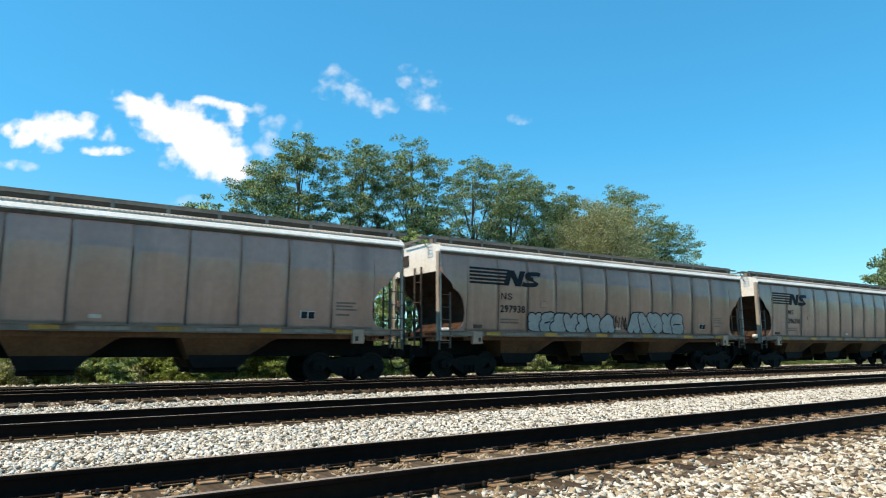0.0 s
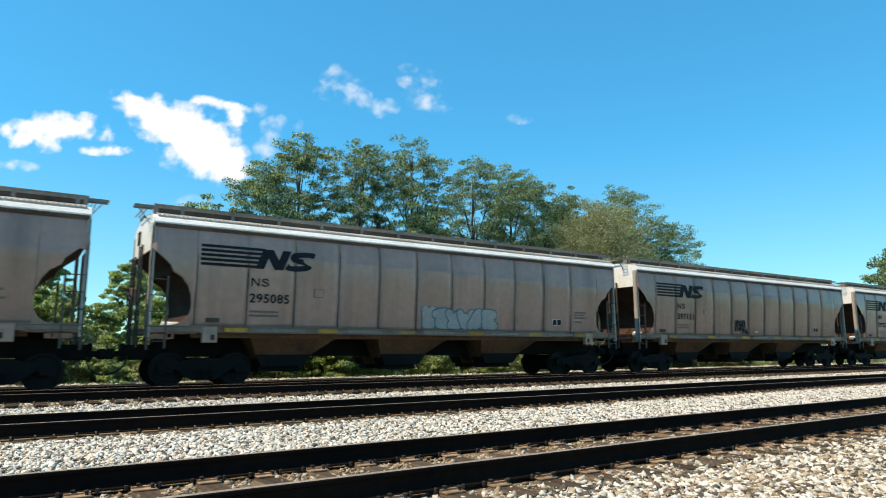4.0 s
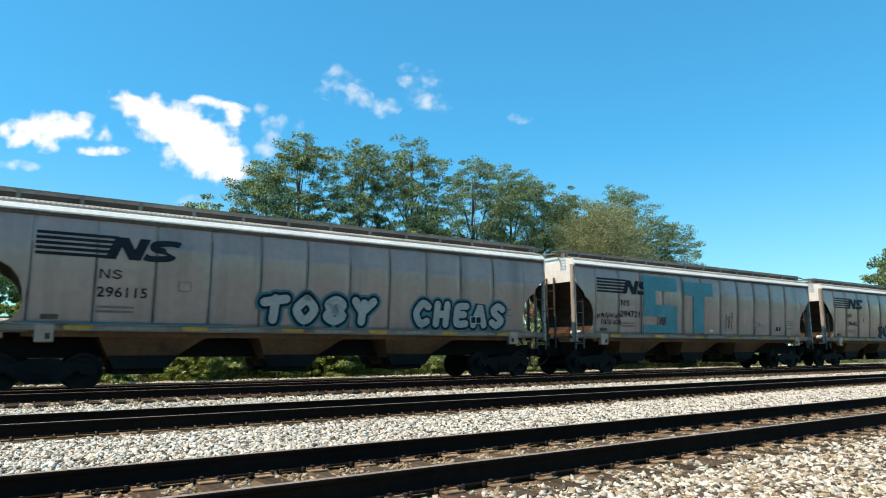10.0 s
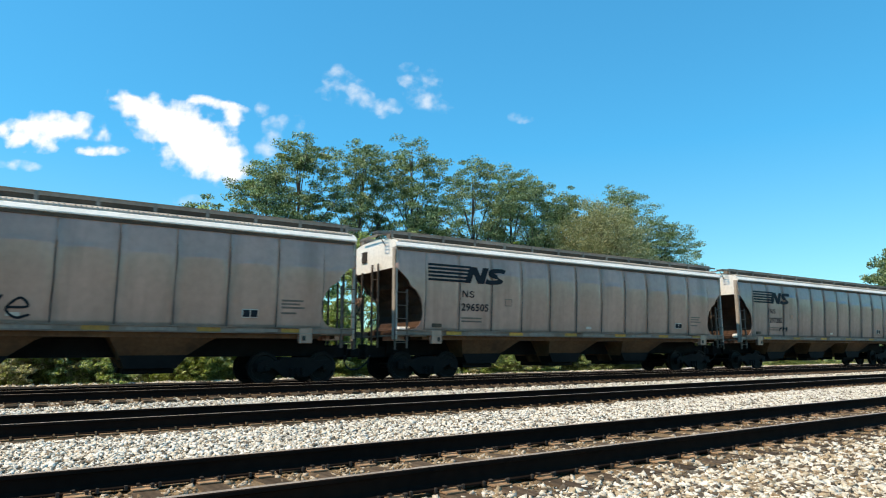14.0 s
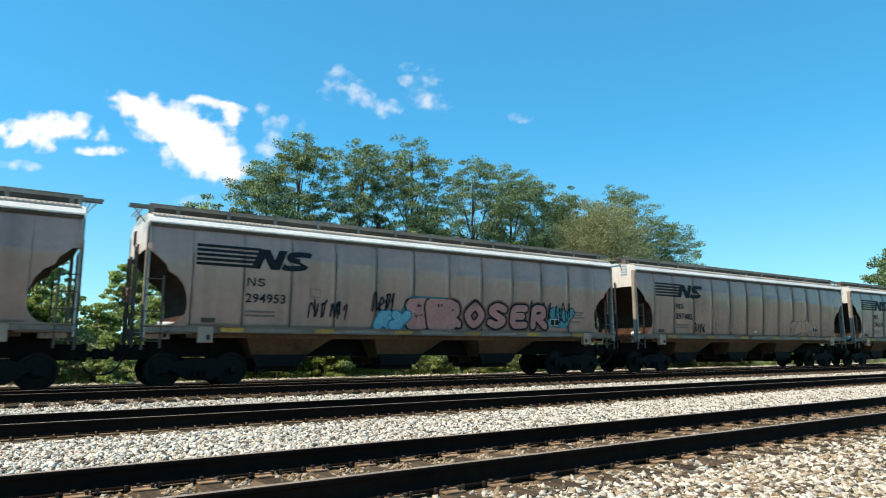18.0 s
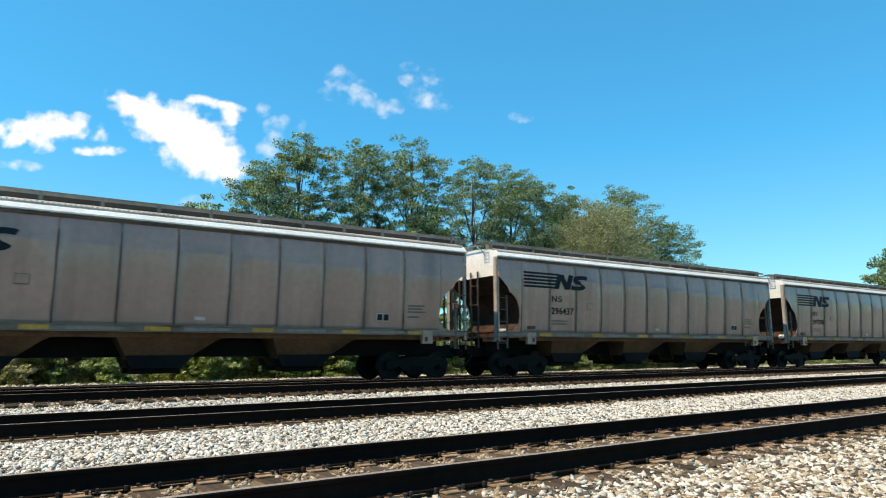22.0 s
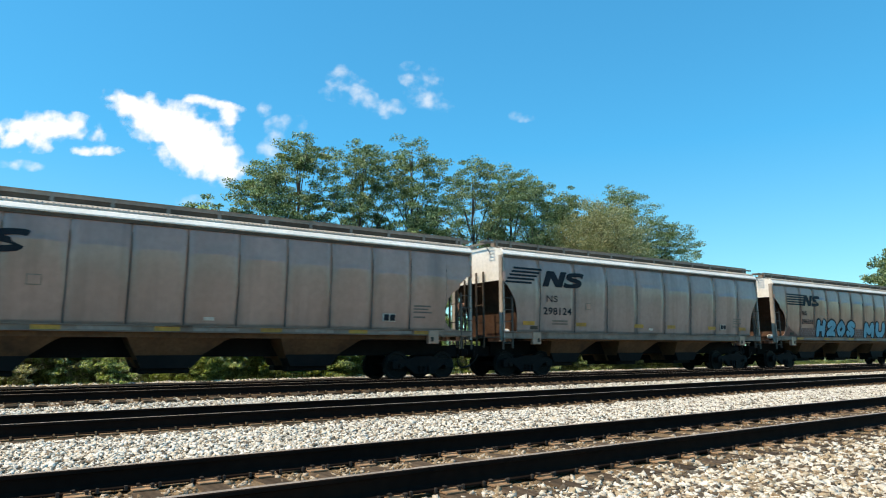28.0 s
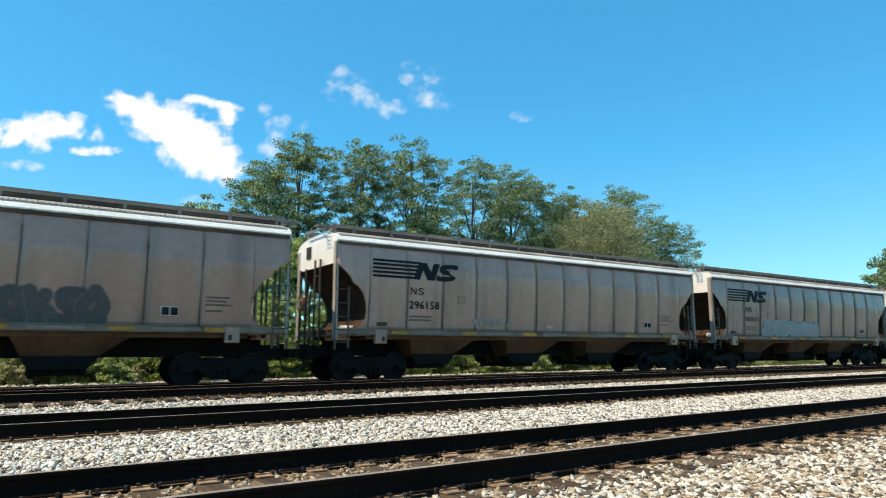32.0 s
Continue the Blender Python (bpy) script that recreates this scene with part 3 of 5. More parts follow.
def build_car(kind):
    """A covered hopper car; x runs from its leading corner, y from its middle, z from the rail tops."""
    car = new("covered_hopper_car")
    L, T = kind.length, kind.top
    r = random.Random(11)
    edges = [0.0] + kind.seams + [L]
    for a, b in zip(edges, edges[1:]):
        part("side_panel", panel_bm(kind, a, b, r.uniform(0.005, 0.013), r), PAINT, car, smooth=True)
    for x in kind.seams:
        part("seam", strip_bm(x, kind.low(x) + 0.02, T - r.uniform(0.25, 0.75), 0.025, 0.007), SEAM, car, "dark rusty weld seam")
    # far side in one sheet
    bm = bmesh.new()
    xs = sorted({c[0] for c in kind.cut} | {L - c[0] for c in kind.cut} | set(kind.seams))
    sill_low = 1.455 if kind is LONG else 1.385
    loft(bm, [[(x, side_y(z), z) for z in np.linspace(kind.low(x), T, 8)] for x in xs])
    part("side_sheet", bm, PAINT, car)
    # sills
    for s in (-1, 1):
        y0, y1 = sorted((s * 1.47, s * 1.585))
        bm = boxes((0, L, y0, y1, sill_low, 1.585), bev=0.008)
        f0, f1 = sorted((s * 1.44, s * 1.63))
        box(bm, 0, L, f0, f1, 1.585, 1.612)
        box(bm, 0, L, f0, f1, sill_low - 0.02, sill_low)
        part("side_sill", bm, SILL_PAINT, car, "grey steel side sill with flanges")
    # roof, arched over its edge strip
    ring = [(-1.50, T - 0.01), (-1.63, T + 0.01), (-1.64, T + 0.045), (-1.57, T + 0.15), (-1.42, T + 0.25), (-1.05, T + 0.335), (-0.5, T + 0.39), (0, T + 0.41)]
    ring = ring + [(-y, z) for y, z in ring[-2::-1]]
    bm = bmesh.new()
    loft(bm, [[(x, y, z) for y, z in ring] for x in np.linspace(0, L, 14)])
    bmesh.ops.recalc_face_normals(bm, faces=bm.faces[:])
    part("roof", bm, SUNLIT_PAINT, car, "steel roof with sunlight painted pale", smooth=False)
    for s in (-1,):
        # grimy chord whose dark brown also paints the shade under the roof lip
        part("top_chord", boxes((0.02, L - 0.02, *sorted((s * 1.545, s * 1.60)), T - 0.085, T - 0.012)), CHORD, car, "grimy brown steel edge with overhang shade painted in")
        bm = bmesh.new()
        loft(bm, [[(x, s * a, T + b) for a, b in ((1.525, 0.19), (1.52, 0.235), (1.15, 0.362), (1.15, 0.315))] for x in (0.1, L - 0.1)])
        n = int(L / 0.12)
        for i in range(n):
            x = 0.12 + (L - 0.26) * i / (n - 1)
            box(bm, x, x + 0.035, *sorted((s * 1.44, s * 1.535)), T + 0.20, T + 0.268)
        bmesh.ops.recalc_face_normals(bm, faces=bm.faces[:])
        part("roof_grating", bm, SUNLIT_GRATE, car, "low ribbed roof grating with sunlight painted pale")
    for s in (-1, 1):
        y0, y1 = sorted((s * 0.32, s * 0.36))
        part("hatch_coaming", boxes((0.9, L - 0.9, y0, y1, T + 0.38, T + 0.50)), GRATE, car)
    k = 4
    step = (L - 1.9) / k
    for i in range(k):
        bm = boxes((0.95 + i * step, 0.95 + (i + 1) * step - 0.04, -0.40, 0.40, T + 0.50, T + 0.53), bev=0.008)
        for j in range(1, 5):
            x = 0.95 + i * step + j * step / 5
            box(bm, x - 0.03, x + 0.03, -0.42, 0.42, T + 0.53, T + 0.555)
        part("hatch_cover", bm, GRATE, car)
    # running boards on posts, and cross boards over the ends
    for s in (-1, 1):
        y0, y1 = sorted((s * 0.62, s * 1.12))
        bm = bmesh.new()
        for yy in (y0, y0 + 0.12, y0 + 0.25, y0 + 0.37, y1 - 0.03):
            box(bm, 0.05, L - 0.05, yy, yy + 0.03, T + 0.53, T + 0.585)
        n = int(L / 0.22)
        for i in range(n):
            x = 0.06 + (L - 0.14) * i / (n - 1)
            box(bm, x, x + 0.02, y0, y1, T + 0.54, T + 0.575)
        board = part("running_board", bm, GRATE, car, "galvanized open grating running board")
        o0, o1 = sorted((s * 1.122, s * 1.137))
        # dark strip added to fill the shaded gap under the board
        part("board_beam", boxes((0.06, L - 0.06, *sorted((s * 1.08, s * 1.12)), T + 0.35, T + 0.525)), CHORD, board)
        bm = boxes((0.05, L - 0.05, o0, o1, T + 0.495, T + 0.60))
        box(bm, 0.05, L - 0.05, *sorted((s * 1.137, s * 1.165)), T + 0.59, T + 0.602)
        part("board_edge", bm, BOARD, board, "dull grey steel edge of the board")
        posts = [0.12] + [0.78 + 1.36 * i for i in range(int((L - 1.0) / 1.36) + 1)] + [L - 0.12]
        for x in (posts if s < 0 else posts[::5]):
            bm = boxes((x - 0.045, x + 0.045, *sorted((s * 0.85, s * 1.12)), T + 0.27, T + 0.53))
            box(bm, x - 0.045, x + 0.045, *sorted((s * 1.138, s * 1.155)), T + 0.30, T + 0.585)
            part("board_bracket", bm, GRATE, car)
    for e in (0, 1):
        X = (lambda x: x) if e == 0 else (lambda x: L - x)
        sp = lambda a, b: tuple(sorted((X(a), X(b))))
        bm = bmesh.new()
        for a in (-0.42, -0.35, -0.28, -0.21, -0.14, -0.07):
            box(bm, *sp(a, a + 0.016), -1.12, -0.82, T + 0.535, T + 0.552)
        for yy in (-1.12, -0.84):
            box(bm, *sp(-0.42, 0.05), yy, yy + 0.025, T + 0.49, T + 0.56)
        for a in (-0.16, -0.07):
            box(bm, *sp(a, a + 0.02), -0.84, 0.62, T + 0.50, T + 0.54)
        rod(bm, (X(-0.30), -0.9, T + 0.50), (X(0.0), -0.9, T + 0.12), 0.014)
        part("crossover_board", bm, GRATE, car, "grating board across the end of the roof")
        # end panel under the roof arch
        low = kind.cut[0][1]
        outline = [(-1.50, low), (1.50, low), (1.53, T - 0.3)] + [(y, z - 0.005) for y, z in ring[::-1] if abs(y) < 1.55 or True][1:-1] + [(-1.53, T - 0.3)]
        bm = bmesh.new()
        va = [bm.verts.new((X(0.004), y, z)) for y, z in outline]
        vb = [bm.verts.new((X(0.03), y, z)) for y, z in outline]
        bm.faces.new(va)
        bm.faces.new(vb[::-1])
        for i in range(len(va)):
            bm.faces.new((va[i], vb[i], vb[(i + 1) % len(va)], va[(i + 1) % len(va)]))
        bmesh.ops.recalc_face_normals(bm, faces=bm.faces[:])
        # its sunlit white comes from the roof's paler colour
        part("end_panel", bm, SUNLIT_PAINT, car, "end panel with sunlight painted pale")
        # slope sheet between the two curved cuts
        bm = bmesh.new()
        pts = [(c[0] + 0.01, c[1]) for c in kind.cut[:-1]] + ([(c[0] + 0.01, c[1]) for c in kind.curl[1:]] or [(kind.cut[-1][0] + 0.01, 1.6)]) + [((kind.curl or kind.cut)[-1][0] + 0.01, 1.3)]
        loft(bm, [[(X(x), y, z) for x, z in pts] for y in (-1.49, -0.5, 0.5, 1.49)])
        bmesh.ops.recalc_face_normals(bm, faces=bm.faces[:])
        part("slope_sheet", bm, SLOPE, car, "rust brown slope sheet at the car's end", smooth=False)
        if kind.curl:  # the side sheet curls back under the cut
            bm = bmesh.new()
            edge = [(c[0], c[1]) for c in kind.curl]
            rows = [[(X(x), -side_y(z), z), (X(x), -side_y(1.59), 1.595), (X(x), -side_y(1.59) + 0.012, 1.595), (X(x), -side_y(z) + 0.012, z)] for x, z in edge]
            vs = loft(bm, rows, close=True)
            bm.faces.new(vs[0])
            bm.faces.new(vs[-1][::-1])
            bmesh.ops.recalc_face_normals(bm, faces=bm.faces[:])
            part("corner_gusset", bm, PAINT, car)
        for s in (-1, 1):
            bm = boxes((*sp(-0.01, 0.075), *sorted((s * 1.52, s * 1.60)), 1.30, T), (*sp(-0.01, 0.02), *sorted((s * 1.40, s * 1.60)), 1.30, T))
            part("corner_post", bm, POST, car)
            # side ladder and its stirrup
            bm = boxes((*sp(0.42, 0.47), *sorted((s * 1.53, s * 1.59)), 1.02, 2.90))
            ladder = part("side_ladder", bm, LADDER, car, "grey steel ladder at the car's corner")
            for z in ((2.80, 2.38, 1.96, 1.58, 1.20) if s < 0 else ()):
                bm = bmesh.new()
                rod(bm, (X(0.03), s * 1.60, z), (X(0.45), s * 1.60, z), 0.014, 6)
                part("rung", bm, LADDER, ladder)
            bm = boxes((*sp(-0.01, 0.04), *sorted((s * 1.53, s * 1.59)), 0.98, 1.32))
            part("stirrup", bm, LADDER, car)
            # bolster bracket with its pad
            bm = boxes((*sp(1.36, 1.76), *sorted((s * 1.45, s * 1.62)), 1.16, 1.60), bev=0.02)
            br = part("bolster_bracket", bm, PAINT, car)
            if s > 0:
                continue
            bm = boxes((*sp(1.58, 1.68), *sorted((s * 1.60, s * 1.635)), 1.24, 1.38))
            part("lifting_eye", bm, IRON, br)
        # end uprights, platform and grab irons
        for yy, za, zb in ((-0.55, 1.05, 3.82), (-0.12, 1.05, 3.82), (0.62, 1.05, 3.62), (1.1, 1.05, 3.62)):
            part("end_upright", boxes((*sp(-0.10, -0.05), yy - 0.03, yy + 0.03, za, zb)), LADDER, car, "steel upright of the end ladder")
        for z in (1.95, 2.6, 3.3):
            bm = bmesh.new()
            rod(bm, (X(-0.08), -0.55, z), (X(-0.08), -0.12, z), 0.014, 6)
            part("end_rung", bm, LADDER, car)
        bm = boxes((*sp(-0.05, 1.25), -1.47, 1.47, 1.40, 1.44))
        part("end_platform", bm, GRATE, car)
        for yy in (-1.1, -0.85, -0.5):
            part("platform_step", boxes((*sp(0.15, 0.75), yy - 0.025, yy + 0.025, 1.27, 1.40)), PAINT, car)
        part("routing_board", boxes((*sp(-0.03, 0.0), 0.42, 0.78, T - 0.30, T + 0.08)), IRON, car, "dark framed board on the end")
        # draft gear, coupler and hose
        bm = boxes((*sp(-0.32, 1.3), -0.22, 0.22, 0.72, 1.12), (*sp(-0.38, -0.30), -0.30, 0.30, 0.68, 1.16), bev=0.02)
        part("draft_sill", bm, UNDER_SHADE, car)
        bm = boxes((*sp(-0.62, -0.30), -0.07, 0.07, 0.80, 0.96), (*sp(-0.72, -0.52), -0.17, 0.14, 0.74, 1.02), bev=0.03)
        part("coupler", bm, UNDER_SHADE, car)
        bm = bmesh.new()
        prev = None
        for k2 in range(9):
            a = math.pi / 2 * k2 / 8
            q = (X(-0.25 - 0.45 * (1 - math.cos(a))), -0.35 * (1 - k2 / 8) - 0.02, 0.80 - 0.46 * math.sin(a))
            if prev:
                rod(bm, prev, q, 0.026, 8)
            prev = q
        part("air_hose", bm, RUBBER, car, "hanging black rubber air hose")
    # hand brake gear on the leading end
    bm = bmesh.new()
    lathe(bm, [(0.27, -0.015), (0.29, 0.0), (0.27, 0.015), (0.255, 0.0), (0.27, -0.015)], 0, 0, seg=20)
    for k2 in range(5):
        a = 2 * math.pi * k2 / 5
        rod(bm, (0, 0, 0), (0.26 * math.sin(a), 0, 0.26 * math.cos(a)), 0.013, 6)
    bw = part("brake_wheel", bm, IRON, car)
    bw.location, bw.rotation_euler = (-0.16, 0.86, 2.5), (0, 0, math.pi / 2)
    part("brake_gear_box", boxes((-0.12, 0.02, 0.66, 1.06, 2.25, 2.75), bev=0.03), PAINT, car)
    bm = bmesh.new()
    rod(bm, (0.45, -0.95, 1.62), (0.95, -0.95, 1.62), 0.11, 12)
    part("air_reservoir", bm, SUNLIT_PAINT, car, "pale cylinder on the end platform", smooth=True)
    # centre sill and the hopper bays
    part("centre_sill", boxes((0.4, L - 0.4, -0.32, 0.32, 0.79, 1.45)), UNDER_SHADE, car)
    part("belly", boxes((1.10, L - 1.10, -1.43, 1.43, 1.30, 1.585)), HOPPER, car)
    for bx, bl in kind.bays:
        out = [(bx, 1.36), (bx + 0.12 * bl, 0.50), (bx + 0.42 * bl, 0.50), (bx + 0.47 * bl, 0.78), (bx + 0.62 * bl, 1.22), (bx + 0.70 * bl, 1.36)]
        for s in (-1, 1):
            bm = bmesh.new()
            prism(bm, out, *sorted((s * 0.30, s * 1.43)))
            for v in bm.verts:  # the outer sheet leans in towards the gate
                if abs(v.co.y) > 1:
                    v.co.y = s * (0.78 + 0.65 * (v.co.z - 0.5) / 0.86)
            part("hopper_bay", bm, HOPPER, car, "dusty brown discharge hopper")
            # gate, plus a black prism that paints shade over the lower bay
            bm = boxes((bx + 0.12 * bl - 0.03, bx + 0.42 * bl + 0.03, *sorted((s * 0.34, s * 0.84)), 0.36, 0.505), bev=0.02)
            prism(bm, [(bx + 0.075 * bl, 0.84), (bx + 0.115 * bl, 0.50), (bx + 0.425 * bl, 0.50), (bx + 0.50 * bl, 0.84)], *sorted((s * 0.40, s * 1.06)))
            part("outlet_gate", bm, UNDER_SHADE, car)
    # trucks
    truck_parts(car, 1.60)
    truck_parts(car, L - 1.60)
    # tape, stencils and plates on the near side
    for x in ([1.95, 4.65, 7.35, 10.1, 12.8, 15.1] if kind is LONG else []):
        part("reflector", boxes((x, x + 0.62, -1.590, -1.584, 1.465, 1.575)), YELLOW, car, "yellow reflective tape")
    for x in ([2.85, 5.6, 8.3, 11.1, 13.8] if kind is LONG else []):
        part("reflector", boxes((x, x + 1.2, -1.590, -1.584, 1.475, 1.565)), TAPE, car, "dirty white reflective tape")
    sc = L / 17.4
    bm = slab_bm(13.98 * sc, 14.42 * sc, 1.86, 2.10, 0.040, thick=0.024)
    pl = part("data_plate", bm, WHITE, car, "white framed plate with dark squares")
    for a in (14.0, 14.22):
        part("plate_square", slab_bm((a + 0.01) * sc, (a + 0.19) * sc, 1.88, 2.08, 0.046), DARKPAINT, pl)
    part("white_tag", slab_bm(8.56 * sc, 8.84 * sc, 1.76, 1.85, 0.022), WHITE, car)
    bx = part("stencil_box", slab_bm(4.48 * sc, 4.80 * sc, 2.50, 2.76, 0.020), FADED, car, "faded stencilled square")
    part("stencil_field", slab_bm(4.505 * sc, 4.775 * sc, 2.525, 2.735, 0.026), PAINT, bx)
    for z, a, b in ((2.04, 2.60, 3.46), (1.93, 2.60, 3.46), (2.38, 15.1, 15.75), (2.28, 15.1, 15.65), (2.18, 15.1, 15.8), (2.02, 15.1, 15.55)):
        part("stencil_line", slab_bm(a * sc, b * sc, z - 0.03, z + 0.025, 0.020), FADED, car)
    part("defect_card_holder", slab_bm(1.45 * sc, 1.82 * sc, 1.71, 1.83, 0.03, thick=0.03), CHORD, car)
    return car


def emblem(car, kind):
    """The owner's mark as plain shapes: bars that run into two slanted blocks."""
    sl = 0.22
    if kind.emblem == "joined":
        for i in range(5):
            z = 3.245 + 0.125 * i
            part("emblem_bar", slab_bm(1.22, 2.86 + 0.03 * i, z, z + 0.074, 0.024), DARKPAINT, car, "black painted bar of the emblem")
        x0, z0, z1 = 2.70, 3.235, 3.80
    else:
        for i in range(5):
            z = 3.36 + 0.13 * i
            part("emblem_bar", slab_bm(0.10 + 0.1 * i, 1.35 + 0.13 * i, z, z + 0.07, 0.024), DARKPAINT, car, "black painted bar of the emblem")
        x0, z0, z1 = 2.20, 3.30, 3.90
    hgt = z1 - z0
    k = 1.0 if kind.emblem == "joined" else 1.22
    if k > 1:
        x0 -= 0.34

    def flat(name, outline, proud):
        """A painted shape from its outline, in shares of the emblem's height."""
        bm = bmesh.new()
        vs = [bm.verts.new(side_point(x0 + k * (a + sl * b), z0 + hgt * b, proud)) for a, b in outline]
        bmesh.ops.triangulate(bm, faces=[bm.faces.new(vs)])
        part(name, face_out(bm), DARKPAINT, car, "black slanted block of the emblem")

    flat("emblem_block", [(0.0, 0.0), (0.25, 0.0), (0.25, 1.0), (0.0, 1.0)], 0.026)
    flat("emblem_wedge", [(0.02, 1.0), (0.30, 1.0), (0.82, 0.0), (0.55, 0.0)], 0.0265)
    flat("emblem_block", [(0.57, 0.0), (0.82, 0.0), (0.82, 1.0), (0.57, 1.0)], 0.027)
    bend = smooth_line([(0.72, 0.79), (0.60, 0.87), (0.36, 0.87), (0.15, 0.80), (0.13, 0.63), (0.30, 0.53), (0.50, 0.47), (0.64, 0.36), (0.60, 0.20), (0.38, 0.13), (0.12, 0.13), (0.0, 0.22)], False, 5)
    bm = bmesh.new()
    rows = []
    for i, p in enumerate(bend):
        d = (bend[min(i + 1, len(bend) - 1)] - bend[max(i - 1, 0)])
        d = Vector((d.x, d.y * hgt)).normalized()
        across = Vector((-d.y, d.x)) * (0.074 + 0.035 * abs(d.y))
        rows.append([side_point(x0 + k * (0.86 + p.x + sl * p.y + g * across.x), z0 + hgt * p.y + g * across.y, 0.0275) for g in (-1, 1)])
    loft(bm, rows)
    part("emblem_curve", face_out(bm), DARKPAINT, car, "black curved band of the emblem")
    # the owner's short mark above the number, in the same plain shapes
    mx, mw = (2.62, 0.19) if kind is LONG else (2.10, 0.24)
    for a in (0.0, mw):
        part("mark_bar", slab_bm(mx + a, mx + a + 0.036, 2.74, 2.97, 0.022), DARKPAINT, car)
    part("mark_bar", slab_bm(mx + mw, mx + mw + 0.042, 2.74, 2.97, 0.0225, -mw / 0.23), DARKPAINT, car)
    bm = bmesh.new()
    cx = mx + mw + 0.10
    ribbon(bm, smooth_line([(cx + 0.20, 2.92), (cx + 0.10, 2.955), (cx + 0.02, 2.91), (cx + 0.10, 2.86), (cx + 0.20, 2.81), (cx + 0.11, 2.755), (cx, 2.79)], False, 5), 0.036, 0.022)
    part("mark_curve", face_out(bm), DARKPAINT, car)


def number_mesh(text, height):
    c = bpy.data.curves.new("number", "FONT")
    c.body, c.size, c.resolution_u = text, height / 0.70, 3
    c.space_character, c.offset = 1.06, 0.006
    o = bpy.data.objects.new("number", c)
    scene.collection.objects.link(o)
    bpy.context.view_layer.update()
    me = bpy.data.meshes.new_from_object(o.evaluated_get(bpy.context.evaluated_depsgraph_get()))
    bpy.data.objects.remove(o)
    bpy.data.curves.remove(c)
    return me


def number_on(car, kind, text):
    x, z = (2.58, 2.29) if kind is LONG else (1.93, 2.27)
    me = number_mesh(text, 0.245 if kind is LONG else 0.26)
    wide = 1.16 if kind is LONG else 1.45
    co = np.empty(len(me.vertices) * 3)
    me.vertices.foreach_get("co", co)
    co = co.reshape(-1, 3)
    s = wide / co[:, 0].max()
    for v, (a, b, _) in zip(me.vertices, co):
        v.co = (x + a * s, -side_y(z + b) - 0.024, z + b)
    link_mesh("car_number", me, DARKPAINT, car, "black stencilled car number")


# ---- spray paint on single cars ----
def spray(name, color, rough=0.55):
    lo = tuple(c * 0.82 for c in color)
    return surface(name, lo, color, fine=9, coarse=1.2, rough=rough, bump=0, grain=0.16, spec=0.15)


SP_WHITE, SP_BLACK = spray("white spray paint", (0.43, 0.39, 0.35)), spray("black spray paint", (0.014, 0.014, 0.018))
SP_CYAN, SP_SKY = spray("cyan spray paint", (0.095, 0.265, 0.285)), spray("pale blue spray paint", (0.20, 0.42, 0.50))
SP_PINK, SP_RED = spray("salmon spray paint", (0.58, 0.25, 0.20)), spray("brick red spray paint", (0.20, 0.085, 0.06))
SP_BROWN, SP_SMUDGE = spray("dark brown spray paint", (0.05, 0.03, 0.028)), spray("smudged grey brown spray paint", (0.20, 0.145, 0.125))
SP_JOINT = spray("pale sprayed joint paint", (0.40, 0.35, 0.31))
SP_GREY, SP_TEAL = spray("grey spray paint", (0.12, 0.105, 0.095)), spray("dark teal spray paint", (0.05, 0.17, 0.20))


def side_point(x, z, proud):
    return (x, -side_y(max(1.6, z)) - proud, z)


def smooth_line(pts, closed=False, per=5):
    """A rounded line through the points."""
    k = len(pts)
    out = []
    for i in range(k if closed else k - 1):
        g = (lambda j: pts[j % k]) if closed else (lambda j: pts[min(max(j, 0), k - 1)])
        p0, p1, p2, p3 = (Vector(g(i + j)) for j in (-1, 0, 1, 2))
        for s in range(per):
            t = s / per
            out.append(0.5 * (2 * p1 + (p2 - p0) * t + (2 * p0 - 5 * p1 + 4 * p2 - p3) * t * t + (3 * p1 - p0 - 3 * p2 + p3) * t ** 3))
    if not closed:
        out.append(Vector(pts[-1]))
    return out


def ribbon(bm, line, width, proud, closed=False, keep=(0.0, 9.0)):
    """A painted line of even width on the car's side, kept between two heights."""
    k = len(line)
    rows = []
    for i, p in enumerate(line):
        a = line[(i - 1) % k] if closed or i else p
        b = line[(i + 1) % k] if closed or i < k - 1 else p
        d = (b - a)
        d = d.normalized() if d.length > 1e-6 else Vector((1, 0))
        nrm = Vector((-d.y, d.x)) * width / 2
        rows.append([side_point(q.x, min(max(q.y, keep[0]), keep[1]), proud) for q in (p + nrm, p - nrm)])
    if closed:
        rows.append(rows[0])
    loft(bm, rows)


def face_out(bm):
    bm.normal_update()
    bad = [f for f in bm.faces if f.normal.y > 0]
    if bad:
        bmesh.ops.reverse_faces(bm, faces=bad)
    return bm


def blob(bm, line, proud):
    c = sum(line, Vector((0, 0))) / len(line)
    vc = bm.verts.new(side_point(*c, proud))
    vs = [bm.verts.new(side_point(*p, proud)) for p in line]
    for i in range(len(vs)):
        bm.faces.new((vc, vs[i], vs[(i + 1) % len(vs)]))


